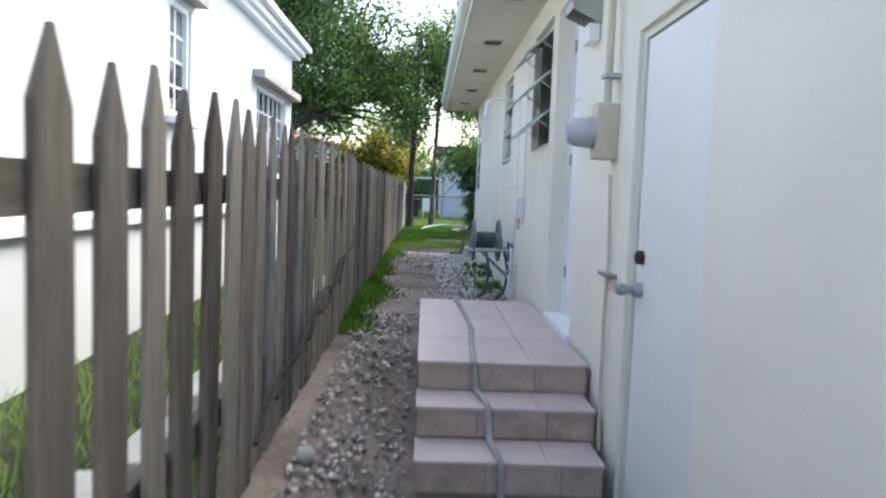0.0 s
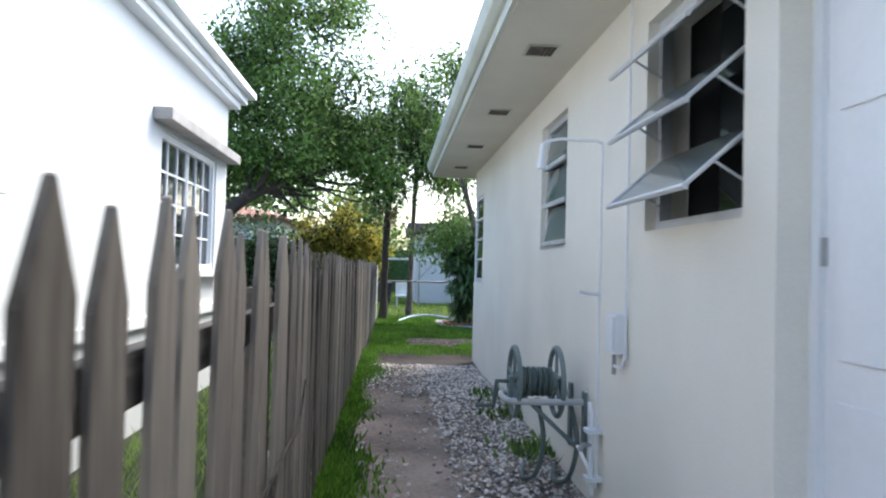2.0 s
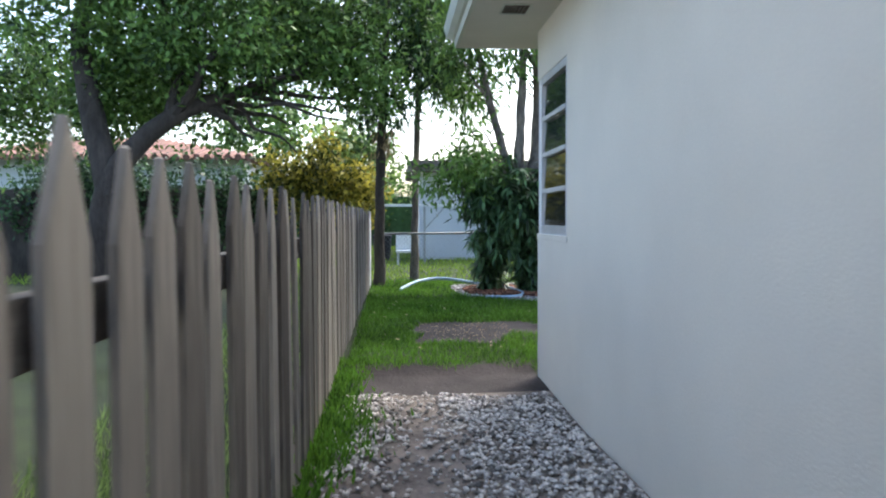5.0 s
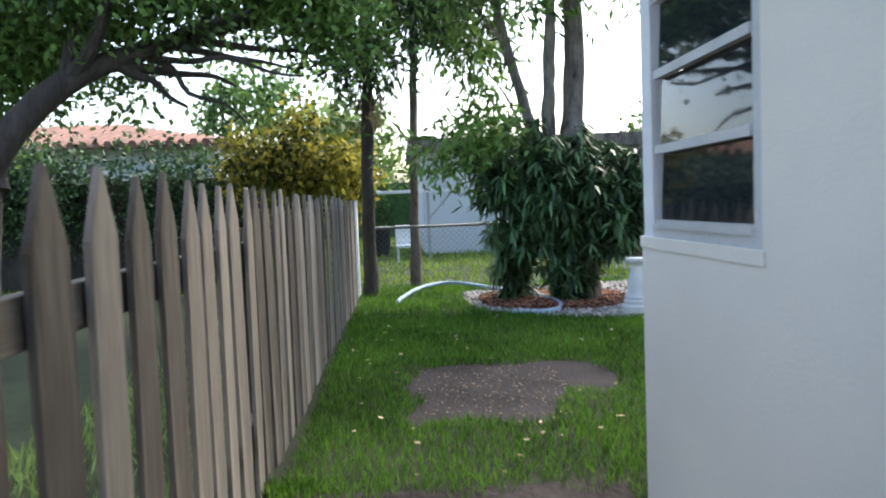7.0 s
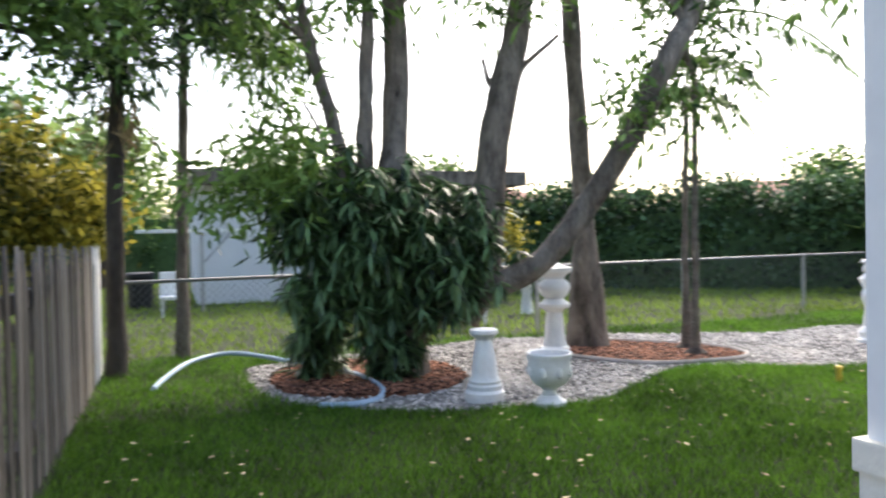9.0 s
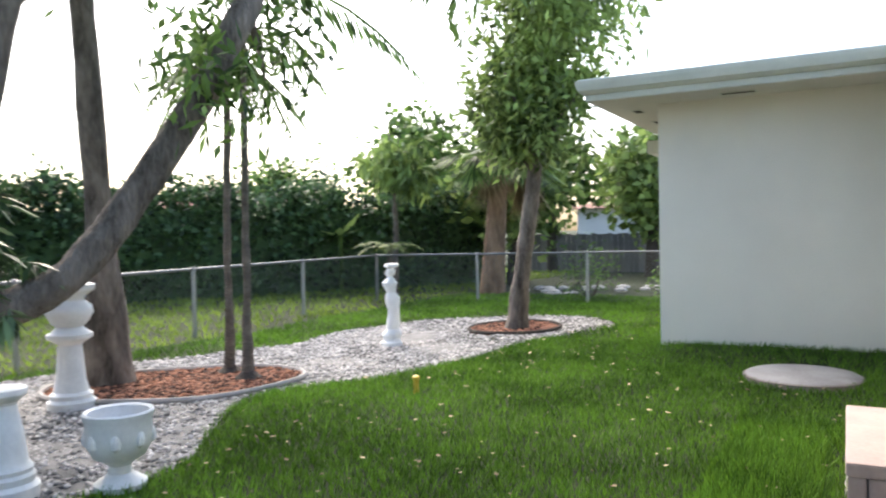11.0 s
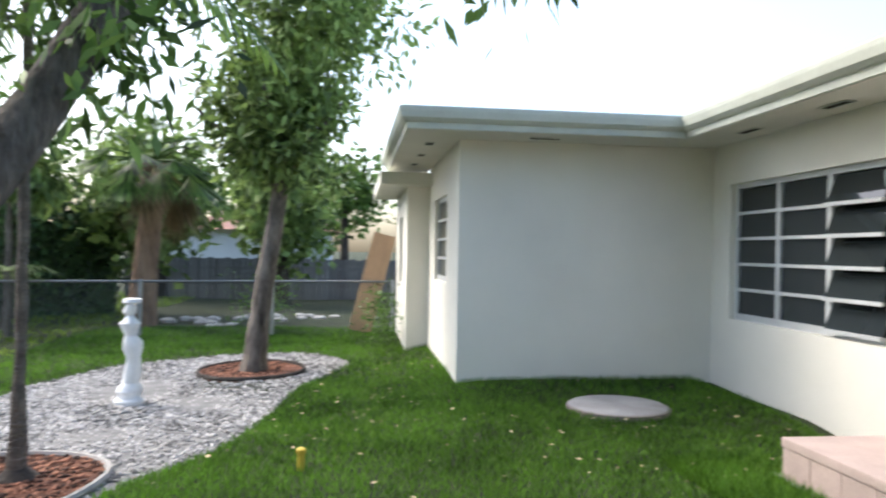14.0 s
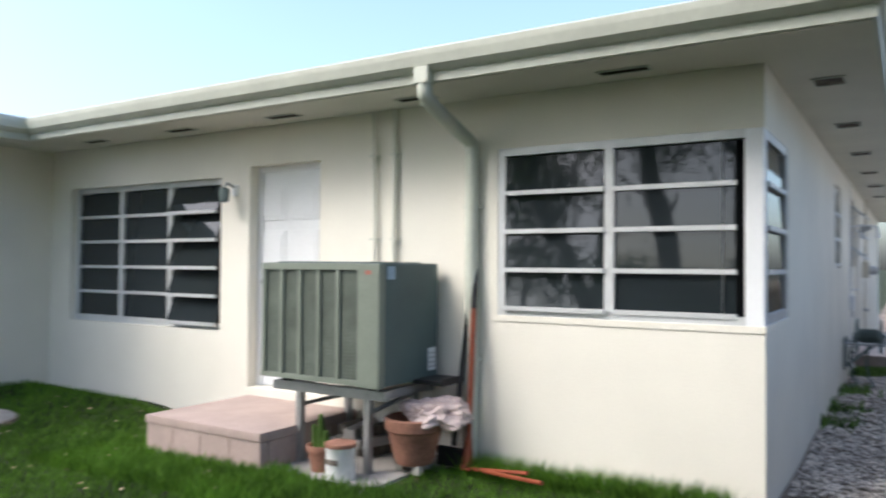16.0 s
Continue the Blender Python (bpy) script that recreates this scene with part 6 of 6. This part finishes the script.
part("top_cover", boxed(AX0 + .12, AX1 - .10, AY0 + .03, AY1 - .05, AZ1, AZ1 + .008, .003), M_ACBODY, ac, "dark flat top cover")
part("badge", boxed(AX0 + .06, AX0 + .10, AY1 + .004, AY1 + .007, AZ1 - .07, AZ1 - .045), M_RED, ac, "small red badge")
part("sticker", boxed(AX0 - .004, AX0 - .001, AY1 - .16, AY1 - .08, AZ1 - .10, AZ1 - .02), M_HOSE_BLUE, ac, "small pale blue sticker")
part("sticker", boxed(AX0 - .004, AX0 - .001, AY0 + .03, AY0 + .12, AZ0 + .05, AZ0 + .20), M_WHITE, ac, "white data label")
for k in range(4):
    part("label_line", boxed(AX0 - .0055, AX0 - .004, AY0 + .04, AY0 + .11, AZ0 + .07 + k * .03, AZ0 + .078 + k * .03), M_METER, ac)
st = thing("metal_stand", "galvanised metal stand carrying the air conditioner", "stand")
for y in (.60, .10):
    part("beam", boxed(2.02, 2.95, y - .02, y + .04, .525, .585, .003), M_METAL, st)
for x in (2.04, 2.86):
    part("crossbeam", boxed(x, x + .05, .14, .58, .53, .583, .003), M_METAL, st)
for x in (2.16, 2.72):
    for y in (.62, .12):
        part("leg", boxed(x - .022, x + .022, y - .022, y + .022, .07, .527, .002), M_METAL, st)
part("brace", tubed([(2.16, .62, .44), (2.16, .12, .50)], .014, 6), M_METAL, st)
part("brace", tubed([(2.72, .62, .44), (2.72, .12, .44)], .014, 6), M_METAL, st)
part("brace", tubed([(2.72, .12, .46), (2.16, .12, .50)], .014, 6), M_METAL, st)
for x in (2.12, 2.85):
    for y in (.10, .57):
        part("foot_pad", boxed(x - .03, x + .03, y, y + .06, .585, .61), M_BLACK, st)
tray = thing("drip_tray", "shallow black tray on the end of the stand", "tray")
part("tray", boxed(1.80, 2.03, .06, .34, .60, .628, .008), M_BLACK, tray)
part("lip", boxed(1.79, 1.80, .05, .35, .60, .645), M_BLACK, tray)

for ob in (st, tray):
    ob.location = (.03, 0, -.035)

pot = thing("terracotta_pot", "large terracotta flower pot with a crumpled plastic bag in it", "pot", at=(1.98, .42, .035))
part("pot", lathe([(.12, .06), (.14, .10), (.18, .27), (.185, .28), (.20, .29), (.205, .36), (.19, .37), (.18, .35), (.16, .28)], 24), M_TERRA, pot, "", True)
for a in (0.3, 2.4, 4.5):
    part("foot", boxed(.09 * math.cos(a) - .03, .09 * math.cos(a) + .03, .09 * math.sin(a) - .03, .09 * math.sin(a) + .03, 0, .065, .01), M_STONE, pot)
pot.scale = (.93, .93, .93)
bm = bmesh.new()
bmesh.ops.create_icosphere(bm, subdivisions=4, radius=.19)
for v in bm.verts:
    v.co.z *= .5
    v.co.x *= 1.15
    v.co *= 1 + .35 * noise.noise(v.co * 11) + .2 * noise.noise(v.co * 27)
    v.co += Vector((1.87, .33, .395))
bag = part("plastic_bag", bm, M_BAG, None, "", False)
tagged(bag, "crumpled translucent plastic bag on the flower pot", "bag")
cp_ = thing("cactus_pot", "small terracotta pot with a green cactus", "pot", at=(2.48, .72, .035))
part("pot", lathe([(.06, 0), (.085, .13), (.095, .13), (.095, .16), (.08, .16), (.075, .13)], 18), M_TERRA, cp_, "", True)
for k, (dx, h) in enumerate(((0, .22), (.035, .15), (-.03, .12))):
    part("cactus", tubed([(dx, 0, .1), (dx * 1.3, 0, .13 + h * .5), (dx * 1.5, .01, .13 + h)], [.022, .026, .012], 8), M_LEAF, cp_, "", True)
can = thing("paint_can", "rusty old white paint can", "can", at=(2.26, .80, .035))
part("can", lathe([(.085, 0), (.09, .005), (.09, .20), (.094, .205), (.094, .215), (.08, .215), (.078, .19)], 20), M_PLASTER, can, "", True)
part("rust_rim", lathe([(.0945, .195), (.097, .205), (.0945, .218), (.06, .219)], 20), M_TERRA, can, "rusty rim", True)
part("label_bar", boxed(-.05, .05, .086, .0925, .10, .13), M_BARK, can)
bk = random.Random(4)
for k in range(9):
    x, y, z = 2.44 + (k % 3) * .09 + bk.uniform(-.02, .02), .22 + bk.uniform(-.06, .10), .035 + (k // 3) * .066
    b = thing("brick", "loose weathered grey concrete brick stacked on the pad", "brick", "stacked bricks", (x, y, z), bk.uniform(60, 110))
    part("block", boxed(-.15, .15, -.042, .042, 0, .064, .006), M_CONCRETE if k % 2 else M_BARK, b)


def long_tool(name, label, foot, top, handle_m, grip_m, head):
    t = thing(name, label, "tool")
    foot, top = Vector(foot), Vector(top)
    part("handle", tubed([foot.lerp(top, .1), foot.lerp(top, .8)], .018, 9), handle_m, t, "", True)
    part("grip", tubed([foot.lerp(top, .78), foot.lerp(top, .97), top], [.021, .022, .015], 9), grip_m, t, "black rubber grip", True)
    d = (top - foot).normalized()
    bm = bmesh.new()
    if head == "blade":
        tube(bm, [foot.lerp(top, .16), foot.lerp(top, .08), foot], [.022, .035, .05], 6)
    else:
        box(bm, foot.x - .10, foot.x + .10, foot.y - .015, foot.y + .02, foot.z, foot.z + .12, .006)
    part("head", bm, M_ORANGE if head == "blade" else M_BLACK, t)


long_tool("long_handled_tool", "long black-handled garden tool leaning against the wall", (1.84, .20, .04), (1.79, .03, 1.30), M_BLACK, M_BLACK, "box")
long_tool("long_handled_tool", "orange-handled garden tool leaning against the wall", (1.70, .24, .04), (1.765, .035, 1.33), M_ORANGE, M_BLACK, "blade")
t = thing("orange_lopper", "orange-handled lopper lying on the ground by the wall", "tool")
part("handle", tubed([(1.66, .25, .06), (1.02, .62, .16)], .012, 8), M_ORANGE, t, "", True)
part("handle", tubed([(1.70, .28, .06), (1.2, .42, .14)], .012, 8), M_ORANGE, t, "", True)
ds = thing("downspout", "cream painted downspout from the gutter to the ground", "downspout")
dp = [(1.83, .56, 2.48), (1.83, .56, 2.40), (1.83, .52, 2.33), (1.81, .22, 2.20), (1.795, .07, 2.14), (1.79, .045, 2.08), (1.79, .045, 1.9), (1.79, .045, .15), (1.79, .08, .08)]
part("pipe", tubed(spline(dp, 4), .047, 12), M_GUTTER, ds, "", True)
part("outlet", boxed(1.78, 1.88, .52, .61, 2.42, 2.52, .006), M_GUTTER, ds)
for z in (.7, 1.7):
    part("strap", boxed(1.73, 1.85, 0, .05, z, z + .02), M_GUTTER, ds)
for x, r_, lab in ((2.61, .012, "cable"), (2.43, .017, "conduit")):
    t = thing("wall_conduit", "thin cream-painted conduit running up the rear wall", "conduit")
    wav = [(x + .012 * math.sin(z * 3) * (1 if lab == "cable" else 0), .03, z) for z in np.linspace(.55, 2.42, 9)]
    part("pipe", tubed(wav, r_, 7), M_TRIM, t, "", True)
    for z in (.8, 1.5, 2.1):
        part("clip", boxed(x - .03, x + .03, 0, .045, z, z + .015), M_TRIM, t)
lampb = thing("wall_lamp", "small white wall lantern beside the back door", "lamp")
part("base", boxed(4.02, 4.08, .0, .03, 1.88, 1.97, .008), M_WHITE, lampb)
part("arm", tubed([(4.05, .03, 1.95), (4.05, .10, 1.98), (4.05, .13, 1.94)], .012, 7), M_METAL, lampb, "", True)
part("shade", lathe([(.02, .05), (.04, .04), (.042, 0), (.035, -.06), (.02, -.07)], 12, (4.05, .13, 1.89)), M_GLASS_PALE, lampb, "", True)
